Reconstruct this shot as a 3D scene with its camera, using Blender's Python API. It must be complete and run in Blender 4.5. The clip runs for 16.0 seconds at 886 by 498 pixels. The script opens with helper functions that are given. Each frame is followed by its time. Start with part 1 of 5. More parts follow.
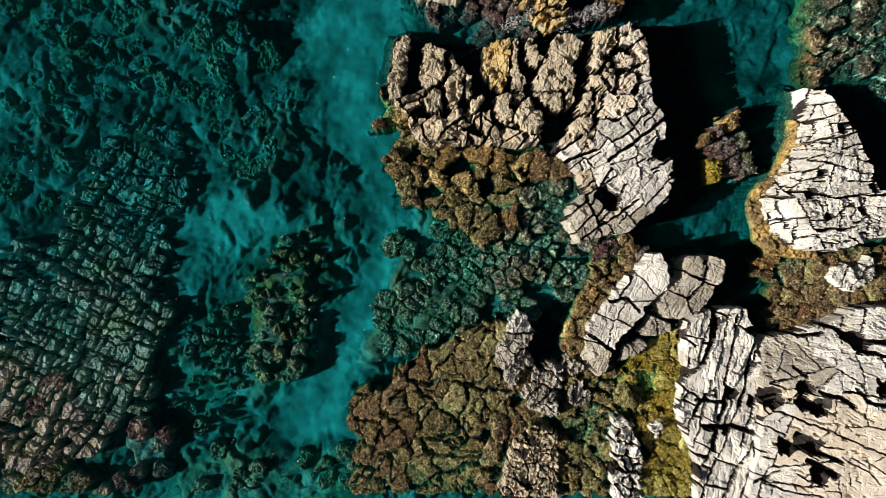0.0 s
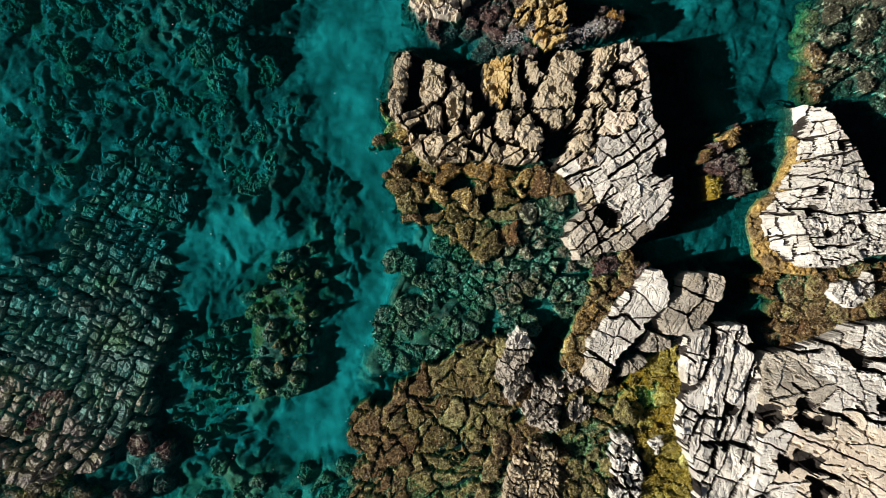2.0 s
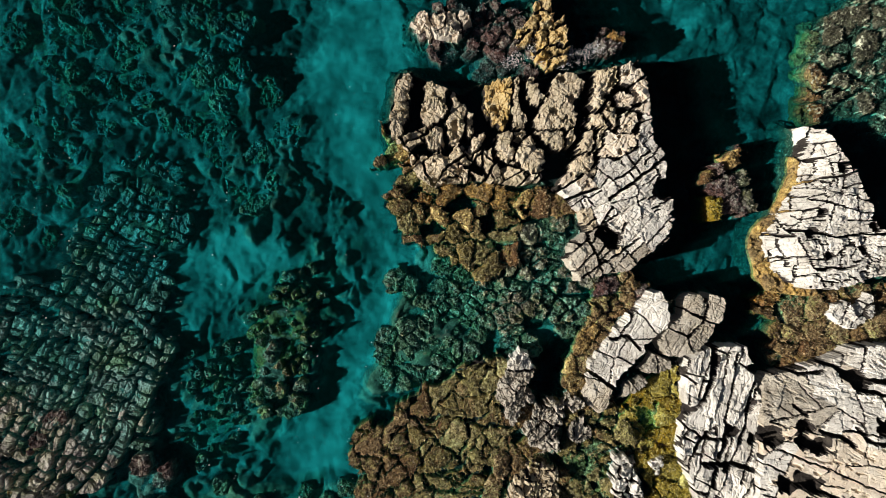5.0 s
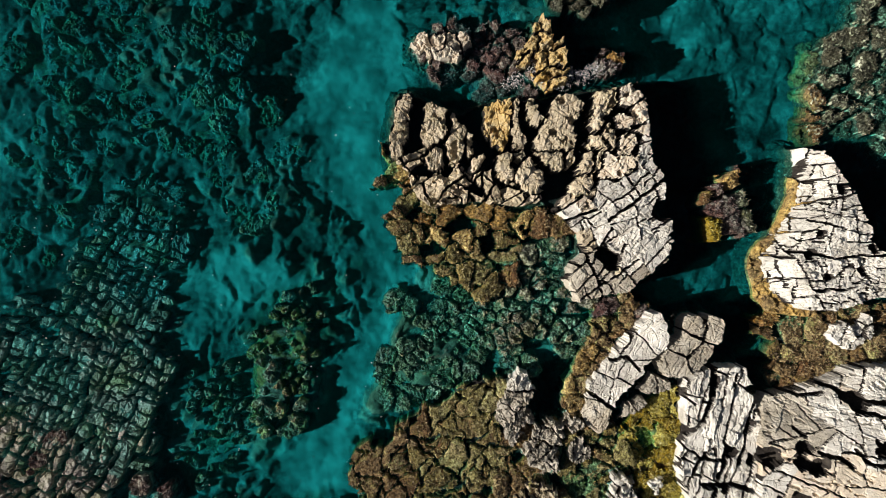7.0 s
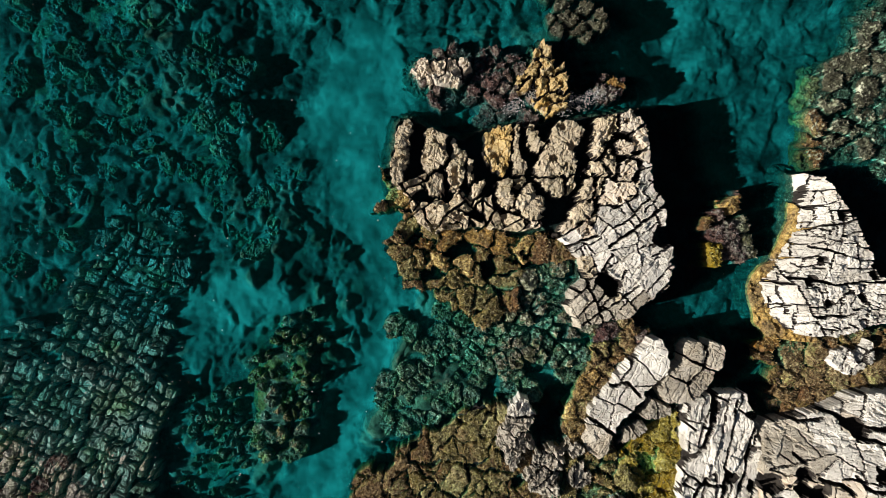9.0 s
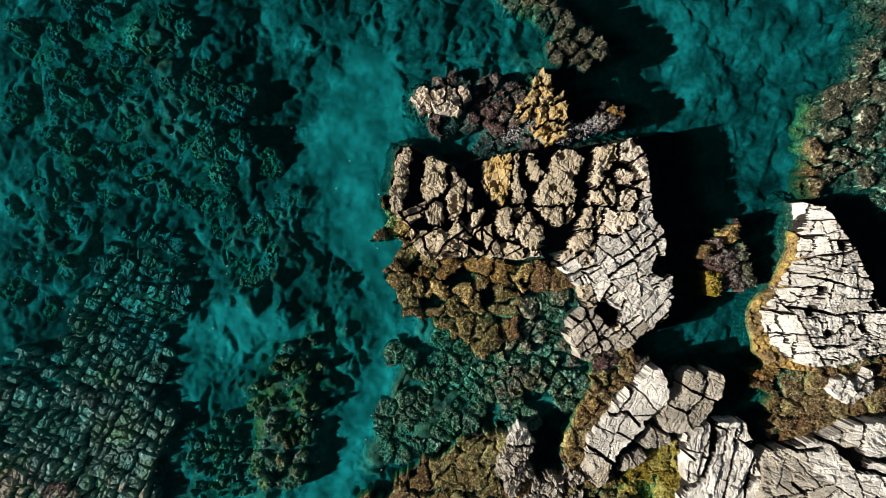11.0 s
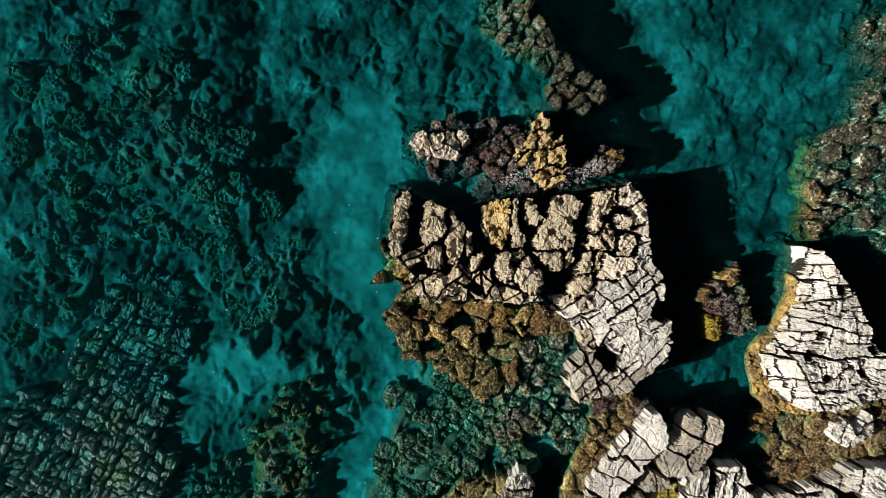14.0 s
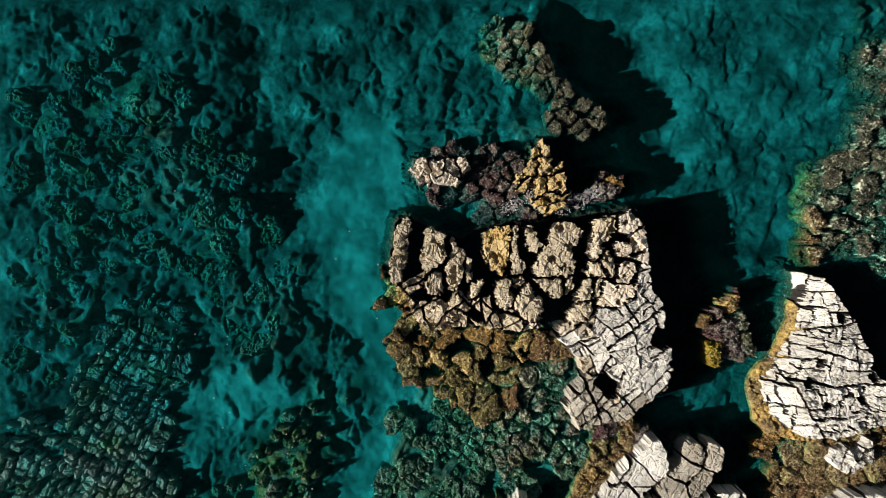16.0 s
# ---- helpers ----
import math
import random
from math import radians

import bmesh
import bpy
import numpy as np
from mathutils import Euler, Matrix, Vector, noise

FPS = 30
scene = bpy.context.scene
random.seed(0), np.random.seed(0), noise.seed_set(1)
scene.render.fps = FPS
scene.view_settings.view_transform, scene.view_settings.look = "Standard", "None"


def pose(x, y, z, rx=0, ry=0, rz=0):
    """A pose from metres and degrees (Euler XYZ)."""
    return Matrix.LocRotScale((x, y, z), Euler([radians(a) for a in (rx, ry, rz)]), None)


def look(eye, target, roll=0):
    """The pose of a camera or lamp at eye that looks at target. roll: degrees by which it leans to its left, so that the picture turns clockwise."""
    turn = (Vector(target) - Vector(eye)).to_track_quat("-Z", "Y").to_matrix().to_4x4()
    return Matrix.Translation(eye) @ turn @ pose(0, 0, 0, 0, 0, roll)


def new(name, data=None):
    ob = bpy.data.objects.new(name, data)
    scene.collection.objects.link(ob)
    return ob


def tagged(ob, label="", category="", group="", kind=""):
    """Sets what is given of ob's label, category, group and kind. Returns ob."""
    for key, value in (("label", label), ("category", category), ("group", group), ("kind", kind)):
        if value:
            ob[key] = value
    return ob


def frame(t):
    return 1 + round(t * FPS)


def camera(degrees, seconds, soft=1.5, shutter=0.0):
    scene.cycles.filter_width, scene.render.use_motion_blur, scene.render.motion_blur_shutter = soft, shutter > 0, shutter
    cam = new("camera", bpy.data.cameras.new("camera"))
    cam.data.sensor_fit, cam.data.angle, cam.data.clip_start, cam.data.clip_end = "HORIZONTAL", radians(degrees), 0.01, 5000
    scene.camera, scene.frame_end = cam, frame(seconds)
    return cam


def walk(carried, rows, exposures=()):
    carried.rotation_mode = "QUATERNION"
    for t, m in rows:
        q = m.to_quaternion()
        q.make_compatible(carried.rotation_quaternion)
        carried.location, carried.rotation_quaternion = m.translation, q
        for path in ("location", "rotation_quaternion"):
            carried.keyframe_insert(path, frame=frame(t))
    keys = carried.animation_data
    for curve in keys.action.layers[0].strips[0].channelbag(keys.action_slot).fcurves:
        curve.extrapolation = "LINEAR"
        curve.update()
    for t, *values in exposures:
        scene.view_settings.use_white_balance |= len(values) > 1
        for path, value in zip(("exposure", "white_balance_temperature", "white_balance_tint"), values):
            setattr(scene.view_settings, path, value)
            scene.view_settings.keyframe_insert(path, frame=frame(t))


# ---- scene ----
cam = camera(70.0, 16.0, soft=1.0)
METRES, EYE, TILT, LEAN, TURN = 5.8, 19.8, -90.0, 0.0, 0.0
ROWS = [
    (0.0, 0.0, 0.0, 0.0, 0.0, 0.0, -0.0),
    (0.5, 0.0006, 0.0001, 0.0189, 0.02, 0.02, -0.04),
    (1.0, 0.0015, -0.0009, 0.0399, 0.03, 0.07, -0.06),
    (1.5, 0.0024, -0.0015, 0.061, 0.06, 0.04, -0.04),
    (2.0, 0.0013, -0.003, 0.0833, 0.05, 0.05, -0.05),
    (2.5, 0.0014, -0.0043, 0.1016, 0.07, 0.06, -0.04),
    (3.0, 0.0001, -0.0051, 0.1249, 0.07, 0.01, -0.04),
    (3.5, 0.001, -0.0062, 0.1437, 0.1, -0.03, -0.04),
    (4.0, -0.0001, -0.0087, 0.1618, 0.11, 0.01, -0.03),
    (6.5, -0.0032, -0.0143, 0.2754, 0.04, 0.01, -0.07),
    (7.0, -0.0031, -0.016, 0.3099, 0.05, -0.0, -0.07),
    (7.5, -0.0026, -0.0174, 0.3413, 0.07, -0.0, -0.05),
    (8.0, -0.0026, -0.0185, 0.3758, 0.1, 0.01, -0.04),
    (8.5, -0.0016, -0.0187, 0.413, 0.13, -0.03, -0.04),
    (9.0, 0.0005, -0.0193, 0.4499, 0.17, -0.05, -0.05),
    (11.5, 0.0066, -0.017, 0.6438, 0.21, -0.1, -0.1),
    (12.0, 0.0089, -0.0192, 0.6831, 0.25, -0.08, -0.09),
    (12.5, 0.0111, -0.0191, 0.7274, 0.28, -0.16, -0.07),
    (13.0, 0.0146, -0.0199, 0.7692, 0.33, -0.19, -0.04),
    (13.5, 0.0167, -0.0205, 0.8086, 0.35, -0.2, -0.01),
    (14.0, 0.0187, -0.0215, 0.8469, 0.36, -0.18, 0.02),
    (14.5, 0.0214, -0.022, 0.8868, 0.42, -0.22, 0.03),
    (15.0, 0.0248, -0.0224, 0.931, 0.48, -0.32, 0.07),
    (15.5, 0.0269, -0.0243, 0.9717, 0.52, -0.29, 0.09),
    (16.0, 0.0296, -0.0247, 0.998, 0.54, -0.31, 0.1),
]

walk(cam, [(t, pose(0, 0, EYE, TILT, LEAN, TURN) @ pose(METRES * x, METRES * y, METRES * z, 90 + pitch, roll, yaw)) for t, x, y, z, yaw, pitch, roll in ROWS],
     exposures=[(0.0, 0.18), (16.0, 0.18)])

# ---- light: low clear sun from the west-south-west, blue sky ----
SUN_UP, SUN_WAY = 29.0, 257.0
world = bpy.data.worlds.new("sky")
scene.world = world
world.use_nodes = True
sky = world.node_tree.nodes.new("ShaderNodeTexSky")
sky.sky_type, sky.sun_disc = "NISHITA", False
sky.sun_elevation, sky.sun_rotation = radians(SUN_UP), radians(SUN_WAY)
back = world.node_tree.nodes["Background"]
back.inputs["Strength"].default_value = 0.02
world.node_tree.links.new(sky.outputs[0], back.inputs["Color"])
sun_data = bpy.data.lights.new("sun", "SUN")
sun_data.energy, sun_data.angle, sun_data.color = 5.0, radians(0.5), (1.0, 0.93, 0.82)
sun = new("sun", sun_data)
flat = math.cos(radians(SUN_UP))
sun.matrix_world = look((40 * flat * math.sin(radians(SUN_WAY)), 40 * flat * math.cos(radians(SUN_WAY)), 40 * math.sin(radians(SUN_UP))), (0, 0, 0))


# ---- materials ----
def nodes_of(name):
    m = bpy.data.materials.new(name)
    m.use_nodes = True
    return m, m.node_tree.nodes, m.node_tree.links


def ramp(nodes, stops):
    r = nodes.new("ShaderNodeValToRGB")
    while len(r.color_ramp.elements) < len(stops):
        r.color_ramp.elements.new(0.5)
    for e, (at, c) in zip(r.color_ramp.elements, stops):
        e.position, e.color = at, (*c, 1)
    return r


def noise_node(nodes, links, where, scale, detail=6.0, rough=0.6, warp=0.0):
    n = nodes.new("ShaderNodeTexNoise")
    n.inputs["Scale"].default_value, n.inputs["Detail"].default_value = scale, detail
    n.inputs["Roughness"].default_value, n.inputs["Distortion"].default_value = rough, warp
    links.new(where, n.inputs["Vector"])
    return n.outputs["Fac"]


def mix(nodes, links, way, fac, a, b):
    m = nodes.new("ShaderNodeMix")
    m.data_type, m.blend_type = "RGBA", way
    for key, v in ((0, fac), (6, a), (7, b)):
        if isinstance(v, (int, float)):
            m.inputs[key].default_value = v
        elif isinstance(v, tuple):
            m.inputs[key].default_value = (*v, 1)
        else:
            links.new(v, m.inputs[key])
    return m.outputs[2]


def maths(nodes, links, op, a, b=0.0):
    m = nodes.new("ShaderNodeMath")
    m.operation = op
    for key, v in ((0, a), (1, b)):
        if isinstance(v, (int, float)):
            m.inputs[key].default_value = v
        else:
            links.new(v, m.inputs[key])
    return m.outputs[0]


def stone_material(name, dark, mid, pale, stain, stain_share=0.35, scale=1.6, bump=0.05, vary=0.35, pits=0.5):
    """Weathered limestone: tone patches, stain, speckle, fine joints and pits."""
    m, nodes, links = nodes_of(name)
    bsdf = nodes["Principled BSDF"]
    where = nodes.new("ShaderNodeNewGeometry").outputs["Position"]
    broad = noise_node(nodes, links, where, scale, 8.0, 0.65, 0.3)
    tone = ramp(nodes, [(0.3, dark), (0.5, mid), (0.68, pale)])
    links.new(broad, tone.inputs[0])
    patch = ramp(nodes, [(1 - stain_share - 0.12, (0, 0, 0)), (1 - stain_share + 0.1, (1, 1, 1))])
    links.new(noise_node(nodes, links, where, 1.1, 5.0, 0.6, 0.5), patch.inputs[0])
    colour = mix(nodes, links, "MIX", patch.outputs[0], tone.outputs[0], stain)
    speck = ramp(nodes, [(0.36, (0.12, 0.1, 0.09)), (0.48, (0.95, 0.95, 0.95)), (0.7, (1.15, 1.13, 1.1))])
    fine = noise_node(nodes, links, where, 22.0, 5.0, 0.7)
    links.new(fine, speck.inputs[0])
    colour = mix(nodes, links, "MULTIPLY", pits, colour, speck.outputs[0])
    hair = noise_node(nodes, links, where, 9.0, 3.0, 0.6, 1.5)
    crack = maths(nodes, links, "ABSOLUTE", maths(nodes, links, "SUBTRACT", hair, 0.5))
    line = ramp(nodes, [(0.0, (0.25, 0.22, 0.19)), (0.012, (0.55, 0.52, 0.48)), (0.03, (1, 1, 1))])
    links.new(crack, line.inputs[0])
    gate = ramp(nodes, [(0.48, (0, 0, 0)), (0.6, (0.8, 0.8, 0.8))])
    links.new(noise_node(nodes, links, where, 1.9, 3.0), gate.inputs[0])
    colour = mix(nodes, links, "MULTIPLY", gate.outputs[0], colour, line.outputs[0])
    info = nodes.new("ShaderNodeObjectInfo").outputs["Random"]
    level = maths(nodes, links, "MULTIPLY_ADD", info, vary)
    nodes[level.node.name].inputs[2].default_value = 1.0 - vary * 0.6
    hsv = nodes.new("ShaderNodeHueSaturation")
    links.new(level, hsv.inputs["Value"])
    links.new(colour, hsv.inputs["Color"])
    links.new(hsv.outputs[0], bsdf.inputs["Base Color"])
    bsdf.inputs["Roughness"].default_value = 0.92
    bsdf.inputs["Specular IOR Level"].default_value = 0.2
    relief = maths(nodes, links, "ADD", maths(nodes, links, "MULTIPLY", fine, 0.5), broad)
    relief = maths(nodes, links, "ADD", relief, maths(nodes, links, "MULTIPLY", noise_node(nodes, links, where, 7.0, 6.0, 0.7, 0.6), 1.2))
    b = nodes.new("ShaderNodeBump")
    b.inputs["Strength"].default_value, b.inputs["Distance"].default_value = 1.0, bump
    links.new(relief, b.inputs["Height"])
    links.new(b.outputs[0], bsdf.inputs["Normal"])
    return m


def weed_material(name, stops, other, scale=3.0, fleck=(0.3, 0.28, 0.1), fleck_at=0.6, bump=0.03):
    """Wet algae turf: two kinds in patches, clumps, tufts coloured darker in their hollows, and paler tips."""
    m, nodes, links = nodes_of(name)
    bsdf = nodes["Principled BSDF"]
    where = nodes.new("ShaderNodeNewGeometry").outputs["Position"]
    clump = noise_node(nodes, links, where, scale, 8.0, 0.72, 0.4)
    tone = ramp(nodes, list(zip((0.34, 0.5, 0.66), stops)))
    links.new(clump, tone.inputs[0])
    tone2 = ramp(nodes, list(zip((0.34, 0.5, 0.66), other)))
    links.new(clump, tone2.inputs[0])
    area = ramp(nodes, [(0.47, (0, 0, 0)), (0.58, (1, 1, 1))])
    links.new(noise_node(nodes, links, where, 1.3, 6.0, 0.65, 0.6), area.inputs[0])
    colour = mix(nodes, links, "MIX", area.outputs[0], tone.outputs[0], tone2.outputs[0])
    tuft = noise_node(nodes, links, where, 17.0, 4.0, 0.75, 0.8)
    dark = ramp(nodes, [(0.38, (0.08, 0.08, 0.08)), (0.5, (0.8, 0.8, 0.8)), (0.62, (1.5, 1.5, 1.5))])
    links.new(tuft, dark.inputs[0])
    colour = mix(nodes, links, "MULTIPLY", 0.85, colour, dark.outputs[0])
    tips = ramp(nodes, [(fleck_at - 0.04, (0, 0, 0)), (fleck_at + 0.03, (1, 1, 1))])
    links.new(noise_node(nodes, links, where, 15.0, 4.0, 0.72, 1.2), tips.inputs[0])
    colour = mix(nodes, links, "MIX", tips.outputs[0], colour, fleck)
    luck = nodes.new("ShaderNodeObjectInfo").outputs["Random"]
    hsv = nodes.new("ShaderNodeHueSaturation")
    for key, span, least in (("Value", 0.75, 0.62), ("Hue", 0.05, 0.478), ("Saturation", -0.35, 1.15)):
        v = maths(nodes, links, "MULTIPLY_ADD", luck, span)
        nodes[v.node.name].inputs[2].default_value = least
        links.new(v, hsv.inputs[key])
    links.new(colour, hsv.inputs["Color"])
    links.new(hsv.outputs[0], bsdf.inputs["Base Color"])
    bsdf.inputs["Roughness"].default_value = 0.7
    bsdf.inputs["Specular IOR Level"].default_value = 0.3
    relief = maths(nodes, links, "ADD", tuft, maths(nodes, links, "MULTIPLY", clump, 1.5))
    b = nodes.new("ShaderNodeBump")
    b.inputs["Strength"].default_value, b.inputs["Distance"].default_value = 1.0, bump
    links.new(relief, b.inputs["Height"])
    links.new(b.outputs[0], bsdf.inputs["Normal"])
    return m


def bed_material(name):
    """Sea bed: bare pale sand, dark rock with green turf, olive weed on the high parts."""
    m, nodes, links = nodes_of(name)
    bsdf = nodes["Principled BSDF"]
    where = nodes.new("ShaderNodeNewGeometry").outputs["Position"]
    clump = noise_node(nodes, links, where, 1.3, 9.0, 0.68, 0.5)
    rock = ramp(nodes, [(0.32, (0.045, 0.05, 0.042)), (0.5, (0.165, 0.175, 0.145)), (0.66, (0.34, 0.35, 0.28))])
    links.new(clump, rock.inputs[0])
    sand = ramp(nodes, [(0.34, (0.2, 0.235, 0.19)), (0.62, (0.5, 0.57, 0.47))])
    links.new(noise_node(nodes, links, where, 1.1, 7.0, 0.6, 0.5), sand.inputs[0])
    weed = ramp(nodes, [(0.3, (0.05, 0.04, 0.02)), (0.5, (0.2, 0.18, 0.06)), (0.7, (0.33, 0.34, 0.12))])
    links.new(noise_node(nodes, links, where, 3.5, 8.0, 0.7), weed.inputs[0])
    masks = []
    for key in ("sand", "weed", "tone"):
        a = nodes.new("ShaderNodeAttribute")
        a.attribute_name = key
        masks.append(a.outputs["Fac"])
    colour = mix(nodes, links, "MIX", masks[0], rock.outputs[0], sand.outputs[0])
    colour = mix(nodes, links, "MIX", masks[1], colour, weed.outputs[0])
    own = ramp(nodes, [(0.1, (0.4, 0.4, 0.4)), (0.9, (1.5, 1.5, 1.5))])
    links.new(masks[2], own.inputs[0])
    colour = mix(nodes, links, "MULTIPLY", maths(nodes, links, "SUBTRACT", 1.0, maths(nodes, links, "MULTIPLY", masks[0], 0.8)), colour, own.outputs[0])
    # broad random blotches of darker tone, weaker on sand
    blotch = ramp(nodes, [(0.34, (0.2, 0.22, 0.2)), (0.62, (1, 1, 1))])
    links.new(noise_node(nodes, links, where, 0.8, 7.0, 0.62, 0.6), blotch.inputs[0])
    bare = maths(nodes, links, "SUBTRACT", 1.0, maths(nodes, links, "MULTIPLY", masks[0], 0.75))
    colour = mix(nodes, links, "MULTIPLY", bare, colour, blotch.outputs[0])
    tuft = noise_node(nodes, links, where, 7.0, 6.0, 0.75, 0.5)
    dark = ramp(nodes, [(0.36, (0.45, 0.45, 0.45)), (0.5, (0.9, 0.9, 0.9)), (0.64, (1.3, 1.3, 1.3))])
    links.new(tuft, dark.inputs[0])
    colour = mix(nodes, links, "MULTIPLY", bare, colour, dark.outputs[0])
    links.new(colour, bsdf.inputs["Base Color"])
    bsdf.inputs["Roughness"].default_value = 0.95
    bsdf.inputs["Specular IOR Level"].default_value = 0.1
    b = nodes.new("ShaderNodeBump")
    b.inputs["Strength"].default_value, b.inputs["Distance"].default_value = 1.0, 0.03
    links.new(maths(nodes, links, "ADD", tuft, clump), b.inputs["Height"])
    links.new(b.outputs[0], bsdf.inputs["Normal"])
    return m


def water_material(name, tint, shine, cloud=0.0):
    m, nodes, links = nodes_of(name)
    nodes.remove(nodes["Principled BSDF"])
    clear = nodes.new("ShaderNodeBsdfTransparent")
    clear.inputs["Color"].default_value = (*tint, 1)
    out = nodes["Material Output"]
    if not shine:
        # an uneven diffuse teal haze paints in light scattered by the water, over dark bed shadows
        haze = nodes.new("ShaderNodeBsdfDiffuse")
        haze.inputs["Color"].default_value = (0.01, 0.52, 0.47, 1)
        drift = nodes.new("ShaderNodeMapRange")
        drift.inputs["From Min"].default_value, drift.inputs["From Max"].default_value = 0.3, 0.7
        drift.inputs["To Min"].default_value, drift.inputs["To Max"].default_value = 0.35 * cloud, 1.65 * cloud
        links.new(noise_node(nodes, links, nodes.new("ShaderNodeNewGeometry").outputs["Position"], 0.55, 4.0, 0.55, 0.4), drift.inputs["Value"])
        both = nodes.new("ShaderNodeMixShader")
        links.new(drift.outputs[0], both.inputs[0])
        links.new(clear.outputs[0], both.inputs[1])
        links.new(haze.outputs[0], both.inputs[2])
        links.new(both.outputs[0], out.inputs["Surface"])
        return m
    where = nodes.new("ShaderNodeNewGeometry").outputs["Position"]
    b = nodes.new("ShaderNodeBump")
    b.inputs["Strength"].default_value, b.inputs["Distance"].default_value = 1.0, 0.028
    crest = ramp(nodes, [(0.68, (0, 0, 0)), (0.82, (1, 1, 1))])
    links.new(noise_node(nodes, links, where, 9.0, 3.0, 0.5, 0.3), crest.inputs[0])
    swell = noise_node(nodes, links, where, 2.5, 3.0, 0.5)
    links.new(maths(nodes, links, "ADD", maths(nodes, links, "MULTIPLY", swell, 0.4), crest.outputs[0]), b.inputs["Height"])
    gloss = nodes.new("ShaderNodeBsdfGlossy")
    gloss.inputs["Roughness"].default_value = 0.02
    links.new(b.outputs[0], gloss.inputs["Normal"])
    fres = nodes.new("ShaderNodeFresnel")
    fres.inputs["IOR"].default_value = 1.33
    links.new(b.outputs[0], fres.inputs["Normal"])
    both = nodes.new("ShaderNodeMixShader")
    links.new(fres.outputs[0], both.inputs[0])
    links.new(clear.outputs[0], both.inputs[1])
    links.new(gloss.outputs[0], both.inputs[2])
    links.new(both.outputs[0], out.inputs["Surface"])
    return m


WHITE = stone_material("bleached_limestone", (0.6, 0.56, 0.5), (0.8, 0.77, 0.72), (0.87, 0.85, 0.8), (0.58, 0.53, 0.47), 0.22, pits=0.22, bump=0.03)
TAN = stone_material("tan_limestone", (0.5, 0.42, 0.3), (0.76, 0.65, 0.49), (0.84, 0.75, 0.61), (0.58, 0.5, 0.345), 0.42, scale=2.2, pits=0.62)
YELLOW = stone_material("lichen_limestone", (0.5, 0.35, 0.15), (0.7, 0.53, 0.26), (0.78, 0.67, 0.45), (0.66, 0.44, 0.13), 0.4, scale=2.4, pits=0.45)
GREY = stone_material("grey_limestone", (0.28, 0.255, 0.215), (0.52, 0.48, 0.42), (0.68, 0.64, 0.57), (0.4, 0.36, 0.29), 0.4, scale=2.2, pits=0.75)
BEIGE = stone_material("beige_limestone", (0.62, 0.52, 0.4), (0.79, 0.7, 0.58), (0.86, 0.8, 0.71), (0.8, 0.68, 0.55), 0.4, pits=0.2, vary=0.1, bump=0.03)
PALE = stone_material("pale_limestone", (0.4, 0.36, 0.3), (0.6, 0.55, 0.47), (0.74, 0.7, 0.63), (0.5, 0.44, 0.35), 0.4, pits=0.55)
# near-black, so the shade of fissures and pits is in the colour
CORE = stone_material("fissure_shade_rock", (0.02, 0.017, 0.016), (0.042, 0.036, 0.032), (0.075, 0.065, 0.055), (0.035, 0.028, 0.03), 0.4)
REEF = stone_material("reef_rock", (0.2, 0.185, 0.175), (0.5, 0.465, 0.435), (0.74, 0.69, 0.65), (0.33, 0.34, 0.2), 0.42, scale=2.6, pits=0.9, vary=0.6)
OLIVE = ((0.085, 0.075, 0.024), (0.27, 0.235, 0.075), (0.46, 0.41, 0.15))
BROWN = ((0.07, 0.045, 0.022), (0.24, 0.15, 0.065), (0.42, 0.29, 0.13))
RUST = ((0.17, 0.085, 0.026), (0.48, 0.28, 0.07), (0.7, 0.49, 0.16))
MUSTARD = ((0.17, 0.13, 0.015), (0.39, 0.315, 0.045), (0.54, 0.46, 0.11))
PURPLE = ((0.035, 0.02, 0.018), (0.13, 0.07, 0.06), (0.25, 0.155, 0.125))
MOSS = ((0.07, 0.08, 0.045), (0.22, 0.245, 0.13), (0.4, 0.42, 0.25))
SLATE = ((0.08, 0.08, 0.065), (0.25, 0.25, 0.215), (0.46, 0.45, 0.38))
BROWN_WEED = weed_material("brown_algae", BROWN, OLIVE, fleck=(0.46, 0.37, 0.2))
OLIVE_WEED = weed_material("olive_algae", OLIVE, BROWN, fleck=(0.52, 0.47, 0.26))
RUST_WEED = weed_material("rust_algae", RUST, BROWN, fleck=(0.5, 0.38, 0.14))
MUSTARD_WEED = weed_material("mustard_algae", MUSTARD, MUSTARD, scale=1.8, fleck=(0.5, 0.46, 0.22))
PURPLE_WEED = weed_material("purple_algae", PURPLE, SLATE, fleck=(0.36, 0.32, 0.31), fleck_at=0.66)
# on green and dark turf the pale flecks also paint in caustic light
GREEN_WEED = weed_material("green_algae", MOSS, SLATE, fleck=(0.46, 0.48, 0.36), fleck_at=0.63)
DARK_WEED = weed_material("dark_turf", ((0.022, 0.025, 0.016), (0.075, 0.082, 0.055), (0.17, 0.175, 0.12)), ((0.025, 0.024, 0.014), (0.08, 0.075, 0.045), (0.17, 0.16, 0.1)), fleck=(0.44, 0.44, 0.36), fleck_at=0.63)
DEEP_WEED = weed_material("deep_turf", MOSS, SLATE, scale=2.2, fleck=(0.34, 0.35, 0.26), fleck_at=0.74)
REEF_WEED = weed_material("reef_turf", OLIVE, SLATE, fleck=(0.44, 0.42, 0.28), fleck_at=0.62)


